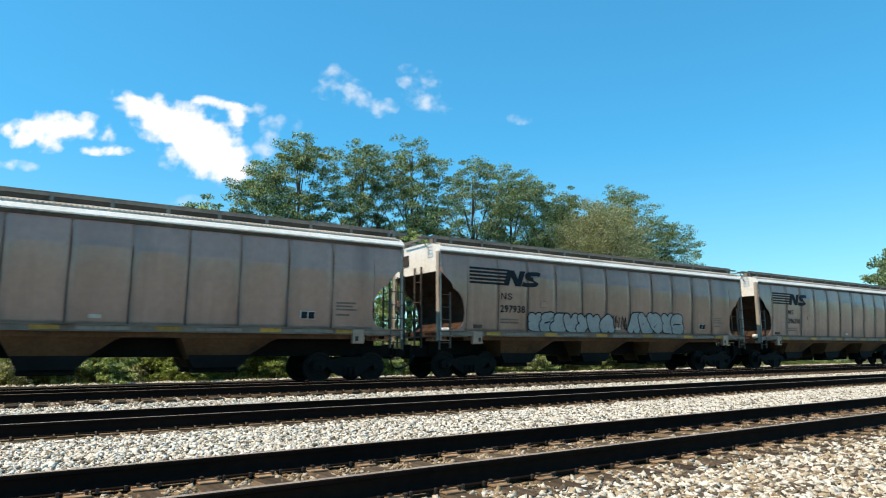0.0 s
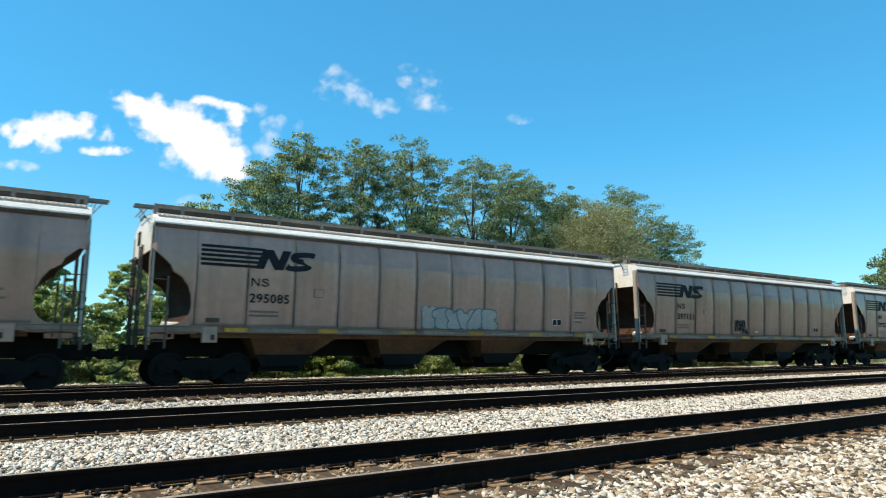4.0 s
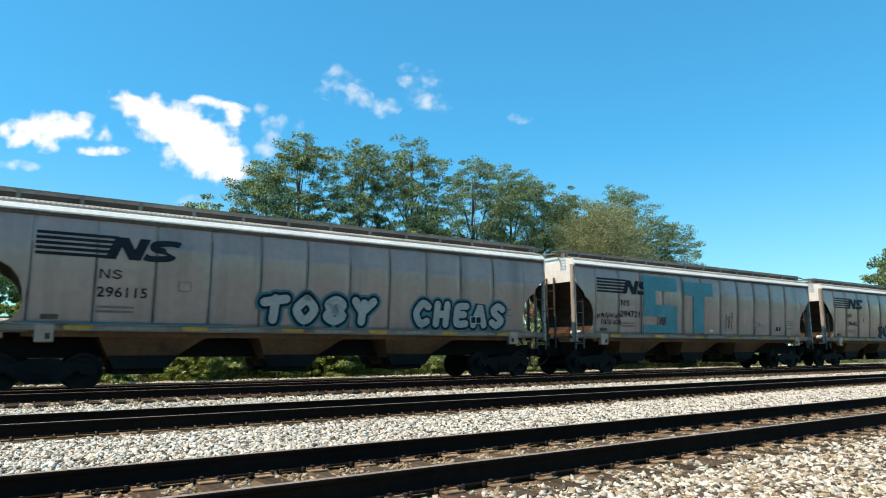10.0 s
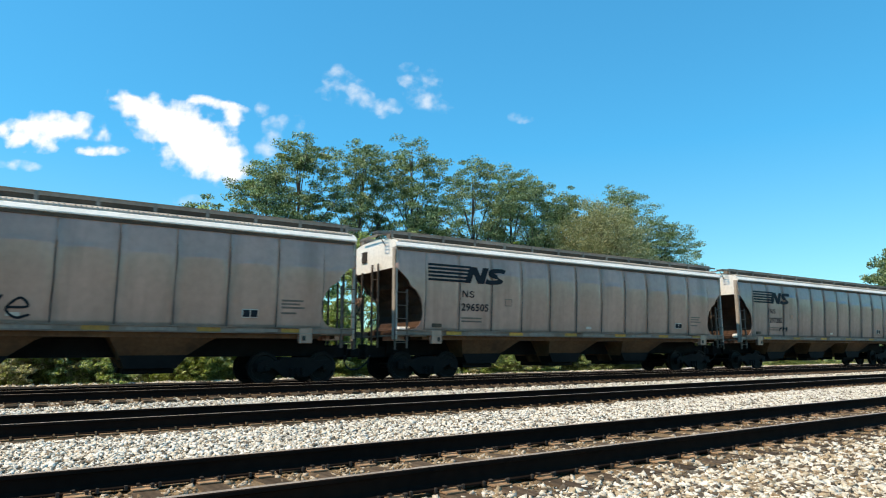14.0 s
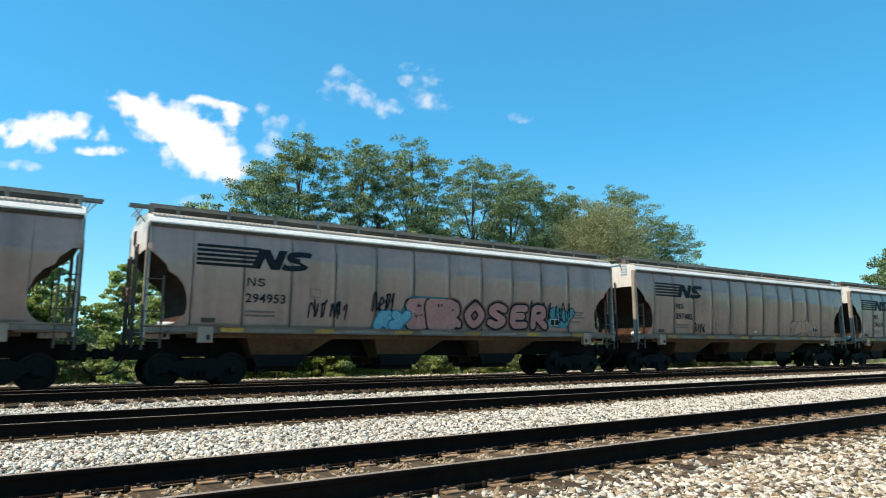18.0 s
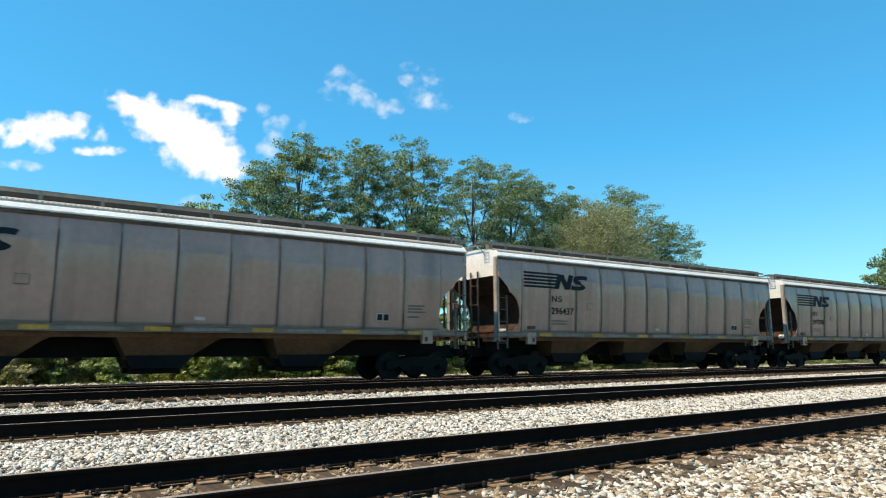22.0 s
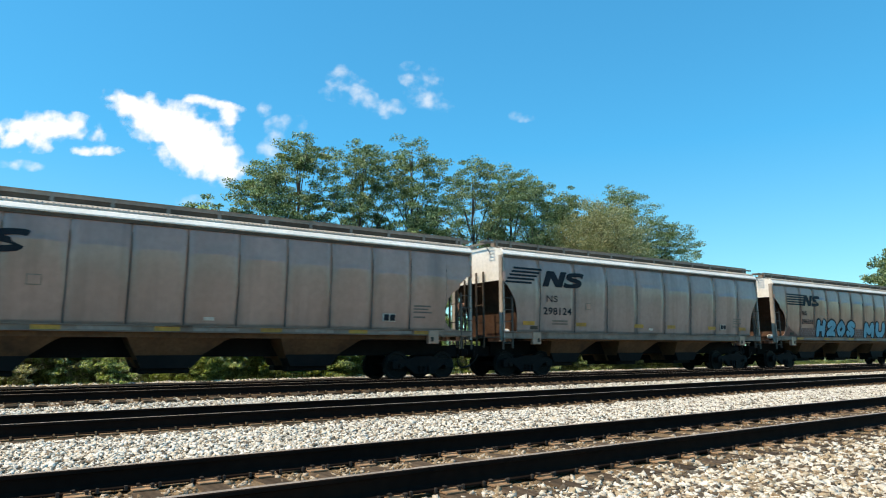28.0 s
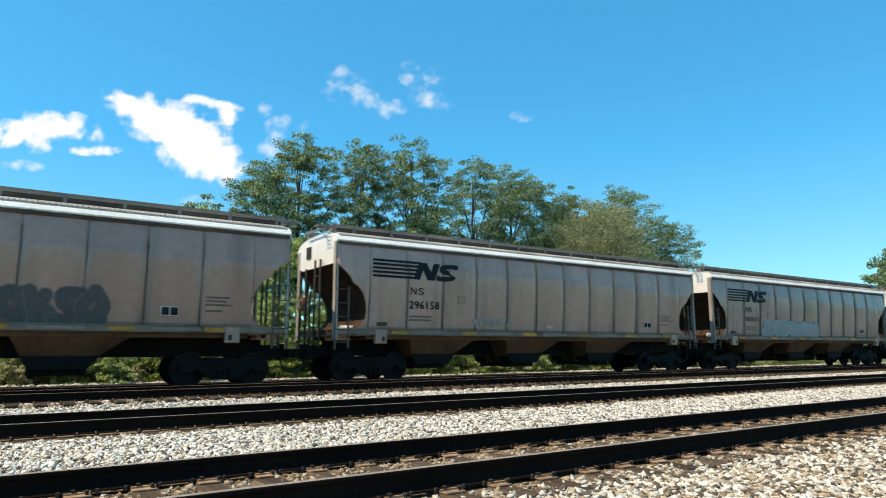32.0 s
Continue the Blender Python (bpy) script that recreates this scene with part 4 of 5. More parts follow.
FORMS = [[[(0.85, 0.0), (0.75, 1.0)], [(0.75, 0.92), (0.12, 0.85), (0.48, 0.42), (0.2, 0.0)]], [[(0.08, 0.0), (0.16, 0.9), (0.5, 1.0), (0.84, 0.9), (0.9, 0.0)], [(0.5, 0.3), (0.5, 0.62)]],
         [[(0.1, 0.92), (0.8, 0.95), (0.7, 0.5), (0.18, 0.4), (0.3, 0.0), (0.95, 0.06)]], [[(0.5, 0.98), (0.08, 0.5), (0.5, 0.02), (0.92, 0.5), (0.5, 0.98)], [(0.9, 0.3), (1.1, 0.0)]],
         [[(0.95, 1.0), (0.55, 0.35), (0.6, 0.0)], [(0.58, 0.45), (0.05, 1.0)], [(0.55, 0.2), (0.1, 0.0)]], [[(0.88, 0.0), (0.9, 1.0)], [(0.85, 0.95), (0.08, 1.0)], [(0.82, 0.5), (0.25, 0.55)], [(0.85, 0.05), (0.0, 0.0)]]]


def bubbles(car, x0, x1, z0, z1, count, fill, line, label, seed, weight=0.05, halo=None):
    """A row of swollen, crowded painted forms: each a few fat strokes with an outline of even weight."""
    r = random.Random(seed)
    w = (x1 - x0) / count
    hgt = z1 - z0
    halos = bmesh.new()
    form = -1
    for k in range(count):
        fills, lines = bmesh.new(), bmesh.new()
        form = (form + r.choice((1, 2, 3))) % len(FORMS)
        fat = min(w * 1.1, hgt) * r.uniform(0.46, 0.56)
        fx, fz = r.choice((False, True)), r.choice((False, True))
        lean, drop, grow = r.uniform(0.02, 0.22), r.uniform(0, 0.16) * hgt, r.uniform(1.15, 1.4)
        pr = 0.0240 + 0.0015 * k
        keep = (z0 - weight * 0.4, z1 + 0.04)
        for i, stroke in enumerate(FORMS[form]):
            pts = [(x0 + k * w + fat * 0.32 + (w * grow - 0.64 * fat) * ((1 - a if fx else a) + r.uniform(-0.1, 0.1)) + lean * hgt * (b - 0.4), z0 + fat * 0.36 + (hgt - drop - 0.72 * fat) * ((1 - b if fz else b) + r.uniform(-0.08, 0.08))) for a, b in stroke]
            ln = smooth_line(pts, False, 6) if len(pts) > 2 else [Vector(pts[0]).lerp(Vector(pts[1]), t / 4) for t in range(5)]
            for bm, wide, up in ((lines, fat + 2 * weight, 0.0), (fills, fat, 0.0008)):
                ribbon(bm, ln, wide, pr + up + 0.00012 * i, False, keep)
                for j, end in enumerate((ln[0], ln[-1])):
                    cap = [end + Vector((math.cos(a), math.sin(a))) * wide / 2 for a in np.linspace(0, 2 * math.pi, 11)[:-1]]
                    blob(bm, [Vector((c.x, min(max(c.y, keep[0]), keep[1]))) for c in cap], pr + up + 0.00005 * (j + 1) + 0.00012 * i)
            if halo:
                ribbon(halos, ln, fat + 5.5 * weight, 0.0215 + 0.0003 * (k % 3), False, (z0 - 0.02, z1 + 0.1))
        letter = part("graffiti_letter", face_out(fills), fill, car, label)
        part("graffiti_outline", face_out(lines), line, letter, "sprayed outline")
    if halo:
        part("paint_halo", face_out(halos), halo, car, "soft sprayed paint round the graffiti")
    else:
        halos.free()


def scribble(car, x0, x1, z0, z1, paint, label, seed, strokes=5, weight=0.035):
    """A quick tag of looping strokes."""
    r = random.Random(seed)
    bm = bmesh.new()
    w = (x1 - x0) / strokes
    for k in range(strokes):
        cx = x0 + (k + 0.5) * w
        pts = [(cx + r.uniform(-0.55, 0.55) * w, r.uniform(z0, z1)) for _ in range(r.choice((4, 5, 6)))]
        pts[0] = (cx - 0.3 * w, r.uniform(z0, z0 + 0.3 * (z1 - z0)))
        pts[1] = (cx, z1 - r.uniform(0, 0.2) * (z1 - z0))
        ribbon(bm, smooth_line(pts, False, 5), weight, 0.026 + 0.0011 * k)
    part("graffiti_tag", face_out(bm), paint, car, label)


GLYPHS = {"M": [[(0.05, 0.0), (0.12, 0.95), (0.5, 0.3), (0.88, 0.95), (0.95, 0.0)]], "U": [[(0.1, 1.0), (0.12, 0.3), (0.5, 0.02), (0.88, 0.3), (0.9, 1.0)]],
          "K": [[(0.15, 0.0), (0.15, 1.0)], [(0.9, 1.0), (0.22, 0.5), (0.95, 0.0)]], "R": [[(0.14, 0.0), (0.14, 0.6), (0.2, 0.95), (0.7, 0.95), (0.75, 0.55), (0.25, 0.45)], [(0.4, 0.45), (0.95, 0.0)]],
          "E": [[(0.9, 0.95), (0.25, 0.9), (0.15, 0.5), (0.25, 0.05), (0.95, 0.05)], [(0.2, 0.5), (0.75, 0.52)]], "C": [[(0.95, 0.85), (0.5, 1.0), (0.1, 0.5), (0.5, 0.0), (0.95, 0.12)]],
          "A": [[(0.05, 0.0), (0.5, 1.0), (0.95, 0.0)], [(0.25, 0.35), (0.75, 0.35)]], "F": [[(0.15, 0.0), (0.18, 1.0)], [(0.18, 0.98), (0.9, 1.0)], [(0.18, 0.52), (0.7, 0.54)]],
          "I": [[(0.5, 0.0), (0.5, 1.0)]], "N": [[(0.12, 0.0), (0.14, 1.0), (0.84, 0.0), (0.88, 1.0)]], "T": [[(0.5, 0.0), (0.5, 1.0)], [(0.05, 0.98), (0.95, 1.0)]], " ": [],
          "+": [[(0.5, 0.0), (0.5, 0.95)], [(0.02, 0.78), (0.98, 0.96)]], "8": [[(0.5, 0.5), (0.12, 0.75), (0.5, 1.0), (0.86, 0.75), (0.5, 0.5), (0.1, 0.25), (0.5, 0.0), (0.9, 0.25), (0.5, 0.5)]],
          "w": [[(0.45, 0.0), (0.45, 0.5)], [(0.02, 1.0), (0.45, 0.45), (0.98, 1.0)], [(0.48, 0.5), (0.5, 0.9)]],
          "D": [[(0.15, 0.0), (0.15, 1.0)], [(0.15, 0.98), (0.8, 0.8), (0.85, 0.25), (0.15, 0.02)]],
          "i": [[(0.5, 0.0), (0.5, 0.62)], [(0.5, 0.88), (0.5, 0.97)]], "c": [[(0.95, 0.5), (0.5, 0.62), (0.1, 0.34), (0.5, 0.04), (0.95, 0.14)]],
          "h": [[(0.15, 0.0), (0.15, 1.0)], [(0.15, 0.42), (0.5, 0.62), (0.85, 0.45), (0.85, 0.0)]], "H": [[(0.12, 0.0), (0.12, 1.0)], [(0.88, 0.0), (0.88, 1.0)], [(0.12, 0.5), (0.88, 0.5)]],
          "2": [[(0.1, 0.78), (0.5, 1.0), (0.9, 0.74), (0.1, 0.02)], [(0.1, 0.03), (0.95, 0.03)]], "O": [[(0.5, 1.0), (0.08, 0.5), (0.5, 0.0), (0.92, 0.5), (0.5, 1.0)]],
          "S": [[(0.92, 0.86), (0.5, 1.0), (0.12, 0.76), (0.5, 0.5), (0.9, 0.25), (0.5, 0.0), (0.08, 0.14)]], "L": [[(0.3, 1.0), (0.15, 0.1), (0.9, 0.05)]],
          "o": [[(0.5, 0.7), (0.1, 0.35), (0.5, 0.0), (0.9, 0.35), (0.5, 0.7)]], "v": [[(0.1, 0.7), (0.45, 0.0), (0.9, 0.75)]], "e": [[(0.1, 0.35), (0.85, 0.4), (0.5, 0.7), (0.1, 0.3), (0.5, 0.0), (0.95, 0.1)]]}


def sprayed_word(car, word, x0, x1, z0, z1, fill, line, label, thick, edge, halo=None, slant=0.12):
    """Fat sprayed letters: broad outlined strokes."""
    w = (x1 - x0) / len(word)
    layers = [(thick, 0.0290, fill, "graffiti_letter", label), (thick + 2 * edge, 0.0250, line, "graffiti_outline", "sprayed outline of the letter")] if fill else [(thick, 0.027, line, "graffiti_letter", label)]
    if halo:
        layers.append((thick + 3.6 * edge, 0.0225, halo, "paint_halo", "soft sprayed paint round the letter"))
    pad = thick / 2 + edge
    for k, ch in enumerate(word):
        letter = car
        for width, proud, paint, name, lab in layers:
            bm = bmesh.new()
            for i, stroke in enumerate(GLYPHS[ch]):
                pts = [(x0 + k * w + pad * 0.7 + (w - 1.4 * pad) * a + slant * (z1 - z0) * b, z0 + pad + (z1 - z0 - 2 * pad) * b) for a, b in stroke]
                ln = smooth_line(pts, False, 6) if len(pts) > 3 else [Vector(p).lerp(Vector(q), t / 5) for p, q in zip(pts, pts[1:]) for t in range(6)]
                ribbon(bm, ln, width, proud + 0.0006 * i + 0.0004 * (k % 2))
                for end in (ln[0], ln[-1]):
                    blob(bm, [end + Vector((math.cos(a), math.sin(a))) * width / 2 for a in np.linspace(0, 2 * math.pi, 11)[:-1]], proud + 0.0003 + 0.0006 * i)
            ob = part(name, face_out(bm), paint, letter, lab)
            letter = ob if letter is car else letter


def block_bars(car, shapes, paint, label):
    for x0, x1, z0, z1 in shapes:
        part("painted_block", slab_bm(x0, x1, z0, z1, 0.044, thick=0.034), paint, car, label)


def painted_bricks(car, x0, x1, z0, z1, seed):
    """A sprayed wall: red bricks on pale joints."""
    r = random.Random(seed)
    part("painted_joints", slab_bm(x0, x1, z0, z1, 0.0215), SP_JOINT, car, "pale sprayed joints")
    rows = max(2, int((z1 - z0) / 0.11))
    for k in range(rows):
        za = z0 + k * (z1 - z0) / rows
        x = x0 - (0.14 if k % 2 else 0)
        while x < x1 - 0.06:
            a, b = max(x, x0), min(x + 0.26, x1)
            if b - a > 0.05:
                part("painted_brick", slab_bm(a + 0.008, b - 0.008, za + 0.008, za + (z1 - z0) / rows - 0.006, 0.0235), SP_RED, car)
            x += 0.28


def decorate(n, car):
    """What is sprayed on the car of that place in the train."""
    wb = "white bubble graffiti with black outlines"
    tag = "black sprayed tag on the car's side"
    if n == 0:
        bubbles(car, 3.85, 8.2, 1.66, 2.36, 7, SP_WHITE, SP_BLACK, wb, 1)
        bubbles(car, 9.3, 12.7, 1.66, 2.55, 5, SP_WHITE, SP_BLACK, wb, 2)
        scribble(car, 8.3, 9.2, 1.7, 2.35, SP_BLACK, tag, 3)
    elif n == 3:
        bubbles(car, 8.2, 11.2, 1.68, 2.35, 6, SP_WHITE, SP_TEAL, "faded white graffiti with teal outlines", 4, 0.04)
    elif n == 4:
        scribble(car, 6.9, 7.7, 1.8, 2.4, SP_BLACK, tag, 5, 6, 0.06)
        scribble(car, 7.4, 7.95, 1.66, 1.95, SP_BLACK, tag, 6, 2, 0.05)
    elif n == 6:
        scribble(car, 6.4, 7.6, 1.78, 2.4, SP_WHITE, "white sprayed tag on the car's side", 7, 6)
    elif n == 8:
        sprayed_word(car, "+O8w", 6.6, 10.35, 1.62, 2.66, SP_WHITE, SP_BLACK, "white block graffiti with black outlines and teal haze", 0.25, 0.085, SP_TEAL, 0.05)
        sprayed_word(car, "CHEAS", 11.6, 15.5, 1.62, 2.66, SP_WHITE, SP_BLACK, "white block letters with black outlines and teal haze", 0.24, 0.075, SP_TEAL, 0.05)
        block_bars(car, [(0.9, 5.9, 1.612, 1.655)], SP_TEAL, "blue overspray low on the side")
    elif n == 9:
        block_bars(car, [(4.0, 6.2, 3.45, 4.05), (4.0, 4.75, 2.75, 3.45), (4.0, 6.2, 2.35, 2.85), (5.45, 6.2, 1.95, 2.35), (4.0, 6.2, 1.66, 2.0),
                         (6.7, 8.8, 3.35, 3.95), (7.35, 8.1, 1.7, 3.35)], SP_CYAN, "large flat cyan painted block")
        scribble(car, 1.2, 2.6, 2.2, 2.42, SP_BLACK, tag, 10, 12, 0.025)
        sprayed_word(car, "FINISH LATER", 1.45, 2.6, 1.96, 2.17, None, SP_BLACK, "black handwritten words", 0.028, 0.0)
        scribble(car, 4.8, 6.25, 1.72, 2.45, SP_BLACK, tag, 12, 6, 0.03)
        scribble(car, 9.7, 10.4, 1.75, 2.7, SP_BLACK, tag, 13, 3, 0.03)
        scribble(car, 12.1, 12.8, 2.0, 2.3, SP_WHITE, "white sprayed tag on the car's side", 14, 3)
    elif n == 10:
        bubbles(car, 6.2, 9.3, 1.5, 2.4, 6, SP_BLACK, SP_WHITE, "black bubble graffiti with white outlines", 15, 0.035)
        bubbles(car, 12.1, 14.9, 1.65, 2.45, 5, SP_WHITE, SP_BLACK, wb, 16, 0.045)
        scribble(car, 10.7, 11.6, 2.35, 2.8, SP_BLACK, tag, 17, 4)
    elif n == 11:
        sprayed_word(car, "Love", 6.7, 9.05, 1.70, 2.42, None, SP_BLACK, "black sprayed word", 0.06, 0.0)
    elif n == 13:
        scribble(car, 3.4, 4.3, 1.84, 2.09, SP_BLACK, tag, 19, 3, 0.06)
    elif n == 14:
        scribble(car, 12.1, 13.5, 1.9, 2.3, SP_BLACK, tag, 20, 6, 0.03)
    elif n == 15:
        scribble(car, 4.4, 5.8, 1.8, 2.45, SP_BLACK, tag, 21, 6, 0.05)
        scribble(car, 6.5, 7.4, 2.1, 2.72, SP_BLACK, tag, 22, 4, 0.06)
        bubbles(car, 6.7, 7.7, 1.64, 2.2, 2, SP_SKY, SP_TEAL, "blue graffiti", 23)
        bubbles(car, 7.7, 9.3, 1.66, 2.6, 2, SP_PINK, SP_BLACK, "salmon red bubble graffiti with black outlines", 24, 0.07, SP_TEAL)
        sprayed_word(car, "ROSER", 9.0, 13.9, 1.64, 2.66, SP_PINK, SP_BLACK, "fat salmon red letters with black outlines", 0.24, 0.065, SP_RED, 0.04)
        scribble(car, 12.9, 15.1, 1.95, 2.75, SP_BLACK, tag, 61, 7, 0.05)
        bubbles(car, 13.9, 15.0, 1.8, 2.5, 2, SP_CYAN, SP_BLACK, "teal graffiti", 25, 0.04)
    elif n == 16:
        scribble(car, 3.9, 4.7, 1.7, 2.16, SP_BLACK, tag, 26, 4, 0.04)
        scribble(car, 5.4, 7.2, 1.8, 2.4, SP_PINK, "faded pink sprayed tag", 27, 4, 0.03)
        bubbles(car, 11.8, 14.4, 1.72, 2.45, 5, PAINT_WARM, SP_BLACK, "hollow sprayed forms with thin black outlines", 28, 0.03)
    elif n == 20:
        scribble(car, 12.0, 14.5, 1.92, 2.3, SP_WHITE, "white sprayed tag on the car's side", 29, 8, 0.05)
    elif n == 21:
        sprayed_word(car, "ich", 4.8, 7.6, 1.54, 2.92, PAINT, SP_BROWN, "hollow sprayed letters with dark brown outlines", 0.36, 0.05)
        scribble(car, 7.8, 10.5, 1.92, 2.42, SP_BLACK, "dark sprayed tag", 31, 9, 0.028)
        scribble(car, 11.2, 13.9, 1.89, 2.6, SP_PINK, "faded pink sprayed tag", 32, 7, 0.03)
    elif n == 25:
        painted_bricks(car, 2.4, 4.1, 1.64, 2.08, 33)
        painted_bricks(car, 7.9, 9.5, 1.64, 2.1, 34)
        painted_bricks(car, 14.4, 16.1, 1.64, 2.05, 35)
        sprayed_word(car, "H2OS", 3.9, 8.3, 1.52, 2.64, SP_SKY, SP_BLACK, "fat pale blue letters with black outlines", 0.30, 0.10)
        sprayed_word(car, "MUKS", 9.3, 14.8, 1.52, 2.64, SP_SKY, SP_BLACK, "fat pale blue letters with black outlines", 0.33, 0.09, None, 0.08)
        patch = bmesh.new()
        blob(patch, smooth_line([(1.0, 1.63), (2.15, 1.63), (1.95, 1.8), (1.5, 2.0), (1.3, 2.16), (1.15, 1.95)], True, 3), 0.022)
        part("overspray", face_out(patch), SP_RED, car, "brick red overspray low on the side")
    elif n == 26:
        bubbles(car, 4.5, 8.65, 1.62, 2.5, 6, SP_SMUDGE, SP_GREY, "smudged grey brown graffiti", 39, 0.10, SP_SMUDGE)
        bubbles(car, 9.9, 12.6, 1.62, 2.55, 5, SP_GREY, SP_SMUDGE, "dark grey graffiti with pale outlines", 40, 0.028)
    elif n == 27:
        scribble(car, 5.1, 6.9, 1.72, 2.07, SP_WHITE, "white sprayed tag on the car's side", 41, 6, 0.05)
    elif n == 28:
        bubbles(car, 4.1, 9.2, 1.64, 2.4, 6, SP_WHITE, SP_SKY, "white bubble graffiti with blue outlines", 42, 0.06)
    elif n == 24:
        for x in (0.98, 3.64, 7.0, 9.1, 12.0, 14.4):
            part("yellow_patch", slab_bm(x, x + 0.55, 1.86, 2.0, 0.022), YELLOW, car, "yellow painted patch")


# leading corner of every car at the start, by its place in the train
CORNERS = {0: 11.73, 1: 30.56, 2: 49.40, 3: 68.24, 4: 87.02, 5: 105.91, 6: 124.37, 7: 143.14, 8: 161.86, 9: 180.78, 10: 199.59, 11: 218.43, 12: 237.23,
           13: 256.04, 14: 274.88, 15: 293.74, 16: 312.54, 17: 331.02, 18: 349.72, 19: 368.47, 20: 387.26, 21: 406.08, 22: 424.89, 23: 443.65, 24: 462.41,
           25: 479.88, 26: 498.71, 27: 517.56, 28: 536.33, 29: 555.12, -1: -7.06}
NUMBERS = {0: "297938", 1: "296396", 2: "296930", 3: "295085", 4: "297151", 5: "297027", 6: "294707", 7: "294738", 8: "296115", 9: "294721", 10: "296402",
           11: "295054", 12: "296505", 13: "297282", 14: "297187", 15: "294953", 16: "297482", 17: "296143", 18: "296499", 19: "296437", 20: "297708",
           21: "295009", 23: "296420", 24: "298124", 25: "296369", 26: "297497", 27: "296158"}


def travelled(t):
    """How far the train has rolled after t seconds; it slows a little."""
    return 16.39606 * t - 0.0099669 * t * t - 0.0001497 * t ** 3


def build_train():
    cars = {}
    protos = {}
    for n in sorted(CORNERS):
        kind = SHORT if n == 24 else LONG
        at = pose(CORNERS[n] * SIZE, CAR_Y, TRAIN_Z)
        if kind not in protos:
            car = protos[kind] = build_car(kind)
            emblem(car, kind)
            tagged(car, "weathered grey steel covered hopper car on rails", "train car", "freight train")
            car.matrix_basis = at
        else:
            car = copy_thing(protos[kind], at)
        car.scale = (SIZE,) * 3
        cars[n] = car
    for n, car in cars.items():
        kind = SHORT if n == 24 else LONG
        if n in NUMBERS:
            number_on(car, kind, NUMBERS[n])
        else:
            for i in range(6):
                part("number_bar", slab_bm(2.60 + 0.195 * i, 2.73 + 0.195 * i, 2.30, 2.53, 0.024), FADED, car)
        decorate(n, car)
    return cars


LABELS = {}
for word, names in (("weathered grey covered hopper car with white bubble graffiti", (0, 10, 28)), ("weathered grey covered hopper car with blue graffiti and painted bricks", (25,)),
                    ("weathered grey covered hopper car with large cyan painted blocks", (9,)), ("weathered grey covered hopper car with salmon red graffiti", (15,)),
                    ("weathered grey covered hopper car with two white outlined graffiti words", (8,)), ("shorter pale grey covered hopper car with yellow patches", (24,)),
                    ("weathered grey covered hopper car with dark smudged graffiti", (26,))):
    for k in names:
        LABELS[k] = word
TRAIN = build_train()
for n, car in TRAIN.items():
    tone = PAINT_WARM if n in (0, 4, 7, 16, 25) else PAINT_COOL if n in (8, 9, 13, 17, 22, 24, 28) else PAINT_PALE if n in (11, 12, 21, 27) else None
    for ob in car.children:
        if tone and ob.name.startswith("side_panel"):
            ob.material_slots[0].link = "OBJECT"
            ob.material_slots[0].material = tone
for n, word in LABELS.items():
    TRAIN[n]["label"] = word


# ---- trees and shrubs beyond the train ----
def leaves(centres, radii, per, size, r, flat=0.75):
    """Small diamond leaves scattered through clumps."""
    vs, fs = [], []
    n = len(centres) * per
    c = np.repeat(np.asarray(centres), per, 0)
    rad = np.repeat(np.asarray(radii), per)
    d = r.normal(size=(n, 3))
    d /= np.linalg.norm(d, axis=1)[:, None]
    d *= (r.random(n) ** 0.45)[:, None] * rad[:, None]
    d[:, 2] *= flat
    p = c + d
    a = r.normal(size=(n, 3))
    a /= np.linalg.norm(a, axis=1)[:, None]
    b = np.cross(a, r.normal(size=(n, 3)))
    b /= np.linalg.norm(b, axis=1)[:, None]
    s = size * r.uniform(0.6, 1.35, (n, 1))
    v = np.stack([p - a * s, p + b * s * 0.5, p + a * s, p - b * s * 0.5], 1).reshape(-1, 3)
    f = np.arange(n * 4).reshape(-1, 4)
    return v, f


